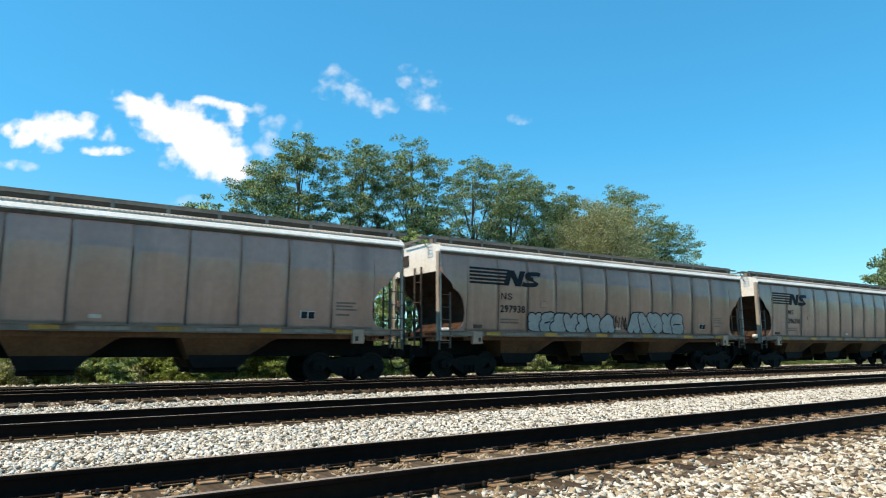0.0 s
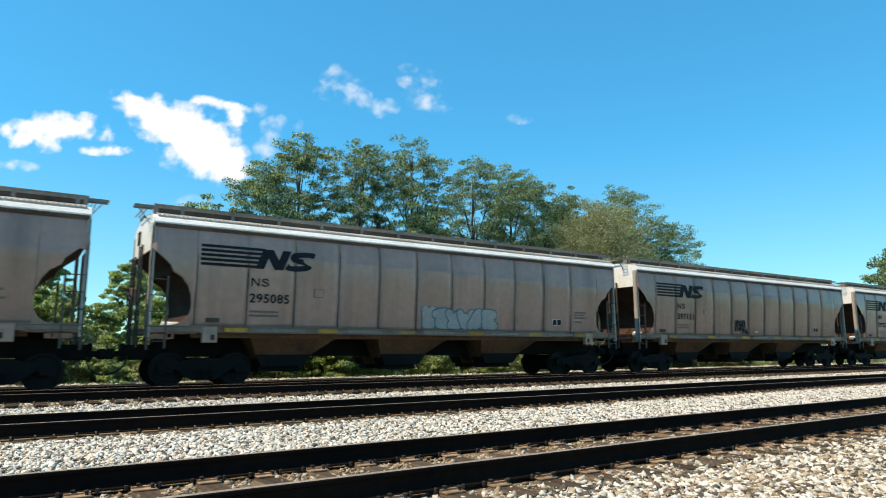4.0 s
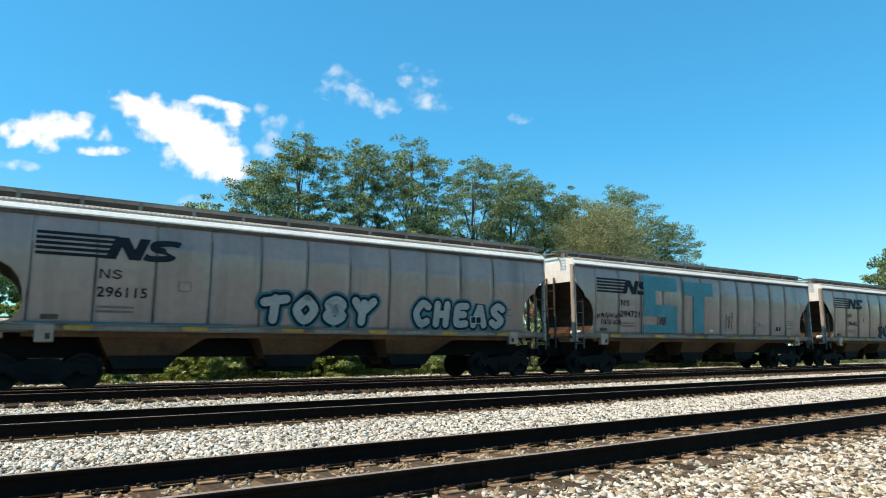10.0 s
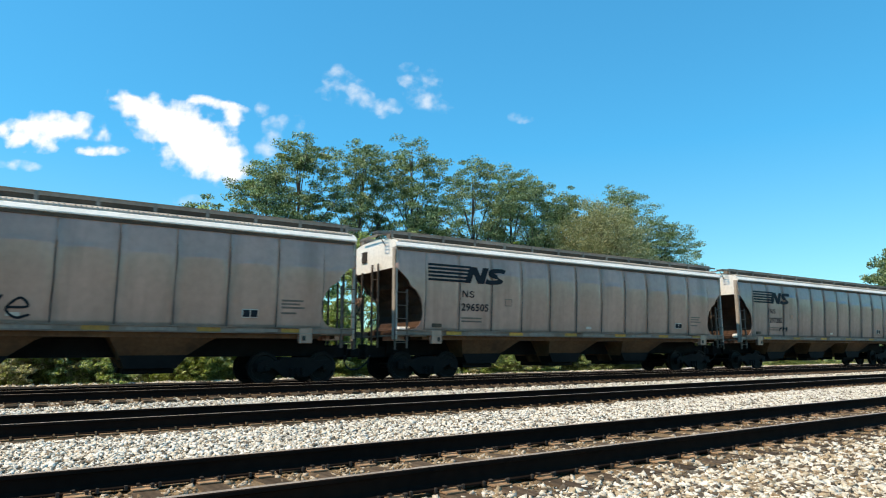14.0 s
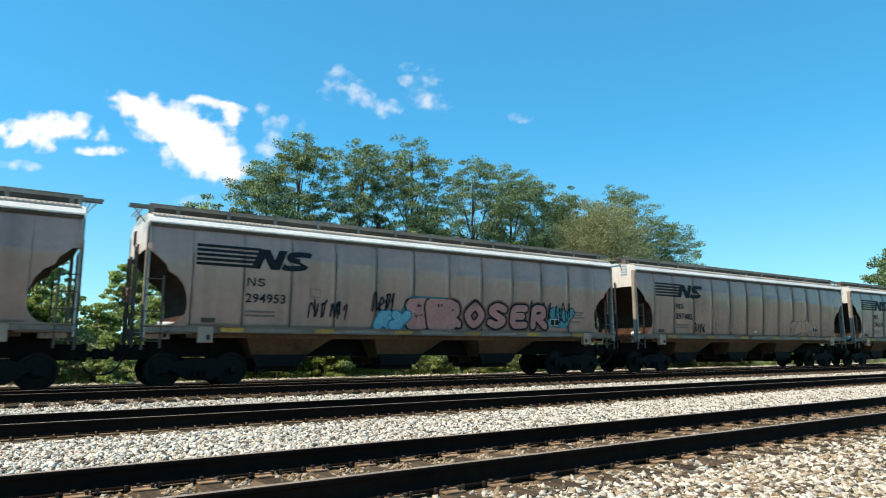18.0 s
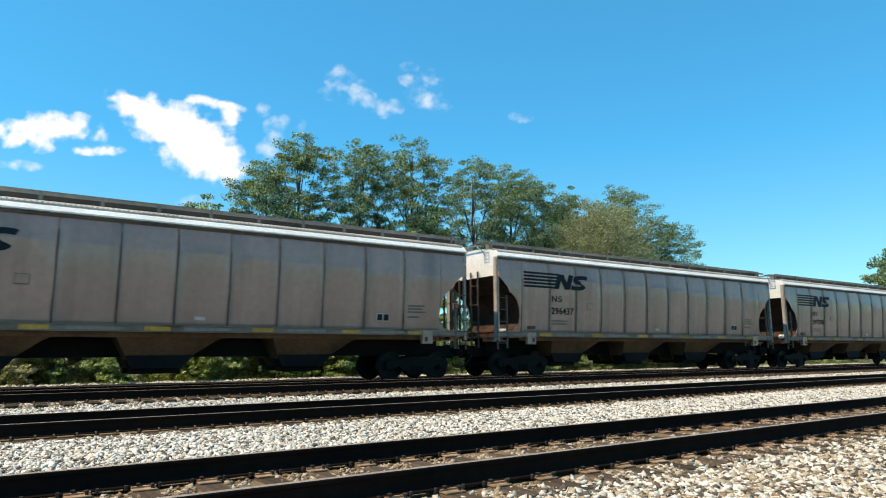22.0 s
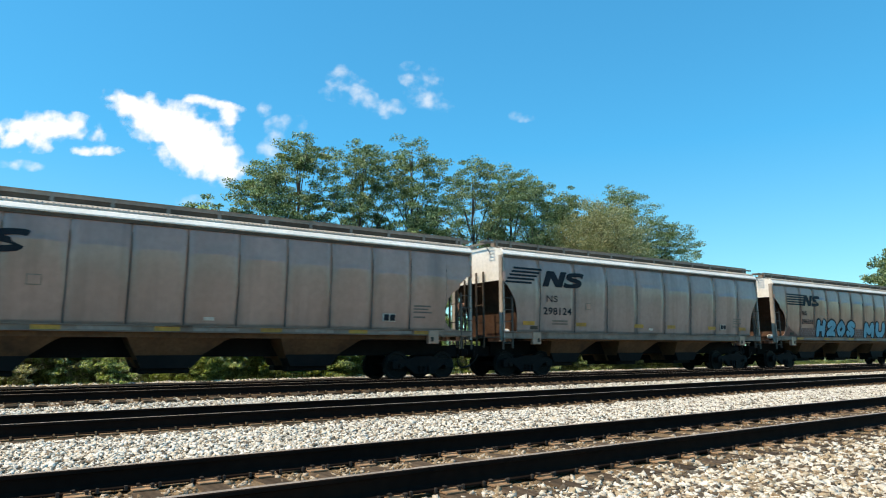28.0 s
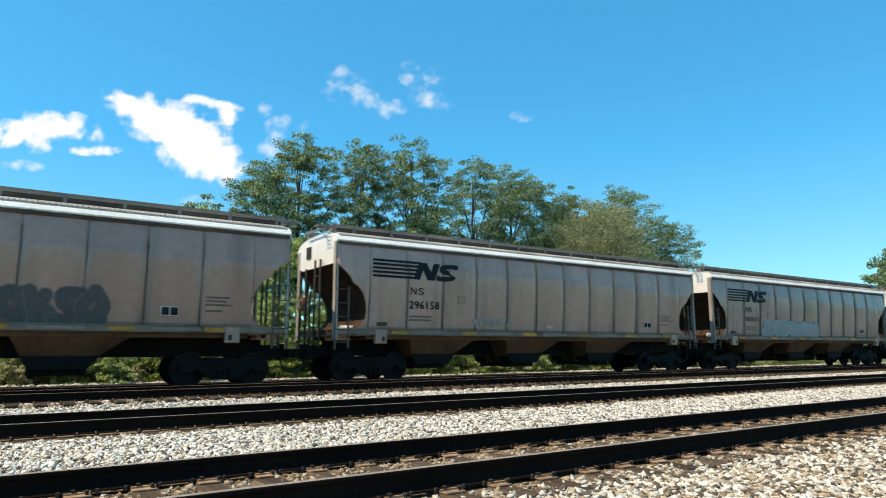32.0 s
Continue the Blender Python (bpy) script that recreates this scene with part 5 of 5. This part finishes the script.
def build_tree(x, y, height, spread, seed, leaf, label, name="tree", lobes=13, clumps=13, per=125, size=0.068, bare=0.44, wood=1.0, flat=0.42):
    """A tapered trunk with bent limbs out to several lobes; each lobe is a cluster of leaf clumps with gaps between."""
    r = random.Random(seed)
    nr = np.random.default_rng(seed)
    tree = tagged(new(name), label, "tree" if name == "tree" else "shrub", "trees beyond the train" if name == "tree" else "shrubs beyond the train")
    tree.location = (x, y, -0.45)
    bm = bmesh.new()
    # trunk
    spine = [Vector((0, 0, -0.1))]
    n = 8
    for k in range(1, n + 1):
        spine.append(Vector((spine[-1].x + r.uniform(-1, 1) * spread * 0.022, spine[-1].y + r.uniform(-1, 1) * spread * 0.022, height * 0.9 * k / n)))
    thick = height * 0.0125 * wood
    for k in range(n):
        rod(bm, spine[k], spine[k + 1], thick * (1 - k / (n + 0.8)) ** 0.8, 8, thick * (1 - (k + 1) / (n + 0.8)) ** 0.8)
    cs, rs = [], []
    turn = r.uniform(0, 6.28)
    for k in range(lobes):
        u = (k + r.random()) / lobes
        z = height * (bare + (0.97 - bare) * u)
        env = math.sin(math.pi * min(1.0, 0.16 + 0.80 * u)) ** 0.7
        turn += 2.4 + r.uniform(-0.5, 0.5)
        off = spread * 0.5 * env * r.uniform(0.35, 0.82) * (0.25 if u > 0.93 else 1)
        rad = spread * r.uniform(0.14, 0.23)
        c = Vector((off * math.cos(turn), off * math.sin(turn), z - rad * 0.5))
        at = max(0.12, (c.z - 0.55 * off - 0.12 * height) / height)
        s0 = spine[min(n, int(at / 0.9 * n))]
        mid = s0.lerp(c, 0.55) + Vector((0, 0, 0.10 * off))
        th = thick * 0.42 * (1 - 0.6 * u)
        rod(bm, s0, mid, th, 6, th * 0.7)
        rod(bm, mid, c, th * 0.7, 5, th * 0.35)
        for j in range(clumps):
            d = Vector((r.gauss(0, 1), r.gauss(0, 1), r.gauss(0, 0.75))).normalized() * rad * r.uniform(0.45, 1.15)
            p = c + d
            if j % 3 == 0:
                rod(bm, c, p, th * 0.3, 4, th * 0.12)
            cs.append(p[:])
            rs.append(r.uniform(0.048, 0.098) * spread)
    part("trunk", bm, BARK, tree, "grey brown trunk and limbs")
    v, f = leaves(cs, rs, per, size, nr, flat)
    v[:, 2] = np.maximum(v[:, 2], 0.05)
    link_mesh("crown", raw_mesh("crown", v, f), leaf, tree, "leafy crown with gaps")
    return tree


LOCUST = "tall locust tree with an airy layered green crown"
TREES = [  # x, y, height, spread, seed, lobes
    (9.4, 39.0, 9.8, 4.6, 1, 9), (12.2, 38.5, 12.6, 5.2, 2, 12), (14.8, 39.0, 15.0, 5.6, 12, 14), (19.0, 38.5, 15.2, 5.2, 3, 14), (22.4, 38.0, 15.8, 5.8, 4, 16),
    (25.6, 41.5, 12.0, 3.6, 5, 8), (29.0, 39.0, 15.6, 6.0, 6, 15), (32.8, 39.5, 15.7, 6.0, 7, 15), (37.0, 41.5, 16.0, 6.2, 8, 14), (40.6, 41.5, 15.6, 6.0, 9, 13),
    (46.6, 40.0, 16.0, 7.4, 10, 20), (51.0, 39.0, 13.4, 6.4, 11, 17), (43.2, 42.5, 14.6, 5.6, 13, 14)]
for x, y, h, w, sd, lb in TREES:
    build_tree(x, y, h + 0.85, w * 1.29, sd, LEAF, LOCUST, lobes=int(lb * 1.5))
build_tree(39.4, 36.0, 13.5, 10.6, 21, LEAF_OLIVE, "broad olive green tree with fine leaves", lobes=88, clumps=14, per=110, size=0.066, bare=0.1, flat=0.75)
build_tree(28.6, 34.0, 9.3, 2.4, 22, LEAF_YELLOW, "small yellow green tree among taller ones", lobes=8, clumps=6, per=80, size=0.11)
build_tree(104.5, 39.0, 16.5, 12.5, 23, LEAF, "broad green tree standing far along the track", lobes=44, clumps=16, size=0.16, bare=0.12, flat=0.7)
UNDER = "green understorey tree behind the train"
for k, (x, y, h, w) in enumerate([(-6.5, 31, 6.6, 5), (-3.6, 32, 6.2, 4.2), (-1.2, 31, 5.9, 3.6), (0.9, 31.5, 6.0, 3.0), (4.2, 31, 5.5, 2.6), (6.0, 32, 6.6, 3.0), (7.6, 34, 8.8, 3.8), (10.5, 34, 8.5, 4.5),
                                   (13.5, 35, 8.5, 5), (17.5, 35, 8.6, 5), (21, 35, 8.8, 5), (25.5, 35, 8.2, 5), (33, 36, 8.6, 5), (-11, 32, 7.5, 6), (46, 36, 8.6, 6), (51.5, 36, 7.0, 5)]):
    build_tree(x, y, h, w, 40 + k, LEAF_BUSH, UNDER, lobes=30, clumps=12, per=66, size=0.075, bare=0.03)
for k in range(16):
    build_tree(-8.5 + 1.45 * k + 0.4 * math.sin(k * 2.3), 28.8 + 0.9 * math.sin(k * 1.7), 3.7 + 0.6 * math.sin(k * 3.1), 2.6, 90 + k, (LEAF_BUSH, LEAF_BUSH, LEAF_YELLOW, LEAF_BUSH)[k % 4],
               "tall leafy bush behind the train", lobes=28, clumps=10, per=60, size=0.06, bare=0.03, wood=0.6)


for k in range(17):
    build_tree(14.5 + 1.75 * k + 0.5 * math.sin(k * 2.9), 28.2 + 0.8 * math.sin(k * 1.9), 2.6 + 0.5 * math.sin(k * 3.3), 2.8, 120 + k, (LEAF_BUSH, LEAF_DRY)[k % 2] if k < 7 else LEAF_DEEP,
               "dense low bush close behind the tracks", lobes=24, clumps=9, per=58, size=0.06, bare=0.02, wood=0.6)


def build_shrubs():
    """Low shrubs along the far edge of the ballast, a few growths copied about."""
    r = random.Random(5)
    kinds = [(LEAF_BUSH, "bright green leafy shrub on the bank"), (LEAF_DRY, "dry pale grey shrub on the bank"), (LEAF_BUSH, "bright green leafy shrub on the bank"), (LEAF_YELLOW, "yellow green weedy shrub on the bank")]
    protos = [build_tree(-3 + 3 * k, 27, 1.9, 2.4, 70 + k, lf, lb, "shrub", lobes=14, clumps=8, per=55, size=0.05, bare=0.08, wood=0.5) for k, (lf, lb) in enumerate(kinds)]
    x = -9.0
    while x < 62:
        p = protos[r.choice((0, 0, 1, 2, 2, 3))]
        copy_thing(p, pose(x, r.uniform(27.0, 31.0), -0.5, 0, 0, r.uniform(0, 360)) @ Matrix.Scale(r.uniform(0.7, 1.5) * (1 if x < 26 else 0.75), 4))
        x += r.uniform(0.3, 0.75) * (1 if x < 24 else 1.9)


build_shrubs()


def grass_verge():
    """Tufts of long grass along the far edge of the ballast."""
    r = np.random.default_rng(3)
    n = 9000
    x = -8 + 88 * r.random(n) ** 1.3
    y = r.uniform(26.2, 31, n)
    h = r.uniform(0.15, 0.55, n)
    a = r.uniform(0, 2 * math.pi, n)
    w = r.uniform(0.012, 0.03, n)
    lean = r.normal(0, 0.12, (n, 2))
    z = np.full(n, -0.5)
    p0 = np.stack([x - np.cos(a) * w, y - np.sin(a) * w, z], -1)
    p1 = np.stack([x + np.cos(a) * w, y + np.sin(a) * w, z], -1)
    p2 = np.stack([x + lean[:, 0], y + lean[:, 1], z + h + 0.1], -1)
    v = np.stack([p0, p1, p2], 1).reshape(-1, 3)
    tagged(link_mesh("grass", raw_mesh("grass", v, np.arange(n * 3).reshape(-1, 3)), LEAF_YELLOW), "long green and tan grass beside the ballast", "grass", kind="stuff")


grass_verge()


def far_woods():
    """A far line of woods that closes the view under the cars and behind the camera."""
    r = np.random.default_rng(9)
    cs, rs = [], []
    for k in range(900):
        a = r.uniform(0, 2 * math.pi)
        d = r.uniform(150, 330)
        cs.append((d * math.sin(a), d * math.cos(a), r.uniform(0, 5)))
        rs.append(r.uniform(2.5, 4.5))
    v, f = leaves(cs, rs, 46, 0.9, r, 0.8)
    v[:, 2] = np.maximum(v[:, 2], -0.4)
    tagged(link_mesh("woods", raw_mesh("woods", v, f), LEAF), "distant low line of green woods", "woods", kind="stuff")


far_woods()


# ---- clouds: thin sheets of vapour high over the trees, drifting slowly ----
def cloud_material(name, lo, hi, cap):
    m, n, l, b = nodes_of(name)
    n.remove(b)
    at = n.new("ShaderNodeAttribute")
    at.attribute_name = "cloud_cover"
    co = n.new("ShaderNodeTexCoord").outputs["Object"]
    fine = noise_node(n, l, co, 0.045, 9)
    ad = n.new("ShaderNodeMath")
    ad.operation = "MULTIPLY_ADD"
    ad.inputs[1].default_value = 0.95
    l.new(fine, ad.inputs[0])
    l.new(at.outputs["Fac"], ad.inputs[2])
    mr = n.new("ShaderNodeMapRange")
    mr.interpolation_type = "SMOOTHSTEP"
    mr.inputs["From Min"].default_value, mr.inputs["From Max"].default_value = lo, hi
    mr.inputs["To Max"].default_value = cap
    l.new(ad.outputs[0], mr.inputs["Value"])
    em = n.new("ShaderNodeEmission")
    em.inputs["Color"].default_value, em.inputs["Strength"].default_value = (1.0, 0.99, 0.97, 1), 1.0
    tr = n.new("ShaderNodeBsdfTransparent")
    mx = n.new("ShaderNodeMixShader")
    l.new(mr.outputs["Result"], mx.inputs[0])
    l.new(tr.outputs[0], mx.inputs[1])
    l.new(em.outputs[0], mx.inputs[2])
    l.new(mx.outputs[0], n["Material Output"].inputs["Surface"])
    return m


CLOUD, VAPOUR = cloud_material("cloud", 0.58, 1.22, 1.0), cloud_material("thin vapour", 0.52, 1.36, 0.72)
FAR_SKY = 1140.0


def build_cloud(puffs, label, seed, vapour=None):
    """A cloud from soft puffs: (across, up, half width, half height, turn in degrees, weight), in metres on its sheet."""
    us = [p[0] - p[2] * 2.2 for p in puffs] + [p[0] + p[2] * 2.2 for p in puffs]
    vs_ = [p[1] - max(p[2], p[3]) * 2.0 for p in puffs] + [p[1] + max(p[2], p[3]) * 2.0 for p in puffs]
    u = np.linspace(min(us), max(us), 130)
    v = np.linspace(min(vs_), max(vs_), 90)
    gu, gv = np.meshgrid(u, v, indexing="ij")
    d = np.zeros_like(gu)
    for a, b, w, h, turn, k in puffs:
        c, s = math.cos(radians(turn)), math.sin(radians(turn))
        x, y = (gu - a) * c + (gv - b) * s, -(gu - a) * s + (gv - b) * c
        d = np.maximum(d, k * np.exp(-(((x / (1.04 * w)) ** 2 + (y / (1.06 * h)) ** 2) ** 1.2)))
    rough = np.array([noise.fractal((a / 38.0, b / 26.0, seed), 1.0, 2.0, 4) for a, b in zip(gu.ravel(), gv.ravel())]).reshape(gu.shape)
    d = d + 0.34 * rough * np.clip(d * 4, 0, 1) - 0.5 * np.clip(1 - d * 8, 0, 1)
    co = np.stack([gu, gv, np.zeros_like(gu)], -1).reshape(-1, 3)
    i = np.arange(len(u) - 1)[:, None] * len(v) + np.arange(len(v) - 1)[None]
    f = np.stack([i, i + len(v), i + len(v) + 1, i + 1], -1).reshape(-1, 4)
    me = raw_mesh("cloud", co, f)
    me.attributes.new("cloud_cover", "FLOAT", "POINT").data.foreach_set("value", d.astype(np.float32).ravel())
    ob = link_mesh("cloud", me, vapour or CLOUD)
    ob.visible_shadow = False
    tagged(ob, label, "cloud", kind="structure")
    return ob


def sheet(dx, dy, deeper=0.0):
    return STAND @ pose(dx, dy, -FAR_SKY - deeper)


BIG_CLOUD = build_cloud([(-527, 243, 54, 20, -24, 1.0), (-482, 218, 66, 33, -28, 1.1), (-432, 188, 68, 42, -32, 1.2), (-388, 158, 46, 33, -36, 1.05), (-368, 138, 26, 18, -50, 0.75),
                         (-388, 256, 44, 9, -14, 0.75), (-364, 232, 18, 22, 20, 0.75), (-567, 263, 18, 8, -20, 0.7), (-425, 262, 20, 6, 0, 0.4)], "large bright white ragged cloud", 1.5)
LEFT_CLOUD = build_cloud([(-690, 216, 72, 23, 2, 0.9), (-640, 222, 34, 12, 0, 0.6), (-745, 198, 24, 22, 20, 0.6), (-700, 195, 26, 20, 0, 0.8), (-600, 175, 44, 9, 0, 0.5), (-598, 200, 18, 12, 0, 0.42), (-770, 210, 16, 12, 0, 0.5)],
                         "smaller white ragged cloud", 4.2)
WISP_CLOUD = build_cloud([(-290, 222, 38, 19, 8, 0.36), (-310, 192, 16, 36, -20, 0.36), (-318, 178, 24, 19, 0, 0.4), (-328, 250, 18, 15, 40, 0.26), (-454, 85, 38, 12, 0, 0.28), (-765, 150, 40, 10, -5, 0.4), (-495, 153, 22, 13, -30, 0.25)],
                         "thin white wisp of cloud beside the trees", 7.9, VAPOUR)
HIGH_CLOUD = build_cloud([(-198, 308, 26, 26, -40, 0.30), (-168, 285, 40, 24, -35, 0.37), (-150, 266, 30, 13, -15, 0.33), (-205, 282, 32, 16, 0, 0.26), (-110, 254, 30, 17, 5, 0.36)], "thin high wisp of cloud", 11.0, VAPOUR)
RIGHT_CLOUD = build_cloud([(-62, 312, 24, 21, -30, 0.36), (-36, 285, 30, 34, 0, 0.35), (-30, 262, 46, 15, -15, 0.33), (-22, 302, 20, 22, 0, 0.33), (140, 236, 28, 13, 0, 0.24)], "small white wisp of cloud", 13.5, VAPOUR)


# ---- stones and tracks ----
build_track("railway_track", TRACK_NEAR, "near railway track with dark rails on rusty timber ties", 3.049, 0.508, -5, 60, (-1.0, 14.0))
build_track("railway_track", TRACK_MID, "middle railway track with dark rails on timber ties", 0.2, 0.508, -5, 62, (80, 80))
build_track("railway_track", TRACK_EMPTY, "empty railway track in front of the train", 0.1, 0.508, -5, 62, (80, 80), 0.06)
build_track("railway_track", TRACK_FAR, "far railway track under the train", 0.3, 0.508, -5, 62, (80, 80), TRAIN_Z, GAUGE * SIZE)
stone_field("ballast_stones", -1.5, -26, 1.2, 16.2, 26000, 0.036, STONE, "loose pale stones further along the yard", 8, 0.0)
stone_field("ballast_stones", 22, -22, -9.0, 1.2, 30000, 0.034, STONE_TAN, "loose stones on the unseen bounce ground", 8, 0.04)
stone_field("ballast_stones", 40, 110, 1.2, 16.2, 26000, 0.05, STONE, "pale stones far along the tracks", 8, 0.0)
stone_field("ballast_stones", -3, 90, 25.5, 26.9, 7000, 0.05, STONE, "pale gravel strip behind the train", 8, 0.0)
stone_field("ballast_stones", -3, 60, 16.55, 19.6, 14000, 0.035, STONE, "stones about the empty track", 8, -0.01)
stone_field("ballast_stones", -1.5, 14, 1.2, 4.42, 50000, 0.025, STONE_TAN, "loose pale and tan broken stones beside the track", 12, -0.005)
stone_field("ballast_stones", 14, 40, 1.2, 4.42, 10000, 0.033, STONE_TAN, "loose pale and tan broken stones beside the track", 8, -0.005)
stone_field("ballast_stones", -2, 30, 4.72, 5.98, 17000, 0.027, STONE_TAN, "rusty tan stones between the rails", 8, -0.008, -0.2)
stone_field("ballast_stones", -3, 45, 6.22, 10.02, 78000, 0.0225, STONE, "pale grey broken stones between two tracks", 12, 0.0)
stone_field("ballast_stones", -3, 70, 12.1, 16.22, 50000, 0.033, STONE, "pale grey broken stones before the train", 8, 0.0)


# ---- what moves ----
def motions():
    for n, car in TRAIN.items():
        walk(car, [(float(t), pose(SIZE * (CORNERS[n] - travelled(t)), CAR_Y, TRAIN_Z)) for t in range(0, 33)])
    # the wheels roll; all wheelsets of one place in a truck turn alike
    lead = {}
    for car in TRAIN.values():
        for truck in car.children:
            for w in truck.children:
                if w.name.startswith("wheelset"):
                    k = w.location.x > 0
                    if k not in lead:
                        home = w.location.copy()
                        walk(w, [(i / FPS, pose(*home, 0, -math.degrees(travelled(i / FPS) / 0.457) % 360)) for i in range(int(SECONDS * FPS) + 1)])
                        lead[k] = w
                    else:
                        w.rotation_mode = "QUATERNION"
                        keys = w.animation_data_create()
                        keys.action = lead[k].animation_data.action
                        keys.action_slot = lead[k].animation_data.action_slot
    for ob, dx, dy, far in ((BIG_CLOUD, -17, 2, 0), (LEFT_CLOUD, -20, 0, 6), (WISP_CLOUD, 10, 0, 12), (HIGH_CLOUD, 14, -2, 18), (RIGHT_CLOUD, 4, 5, 24)):
        walk(ob, [(0.0, sheet(0, 0, far)), (SECONDS, sheet(dx, dy, far))])


motions()
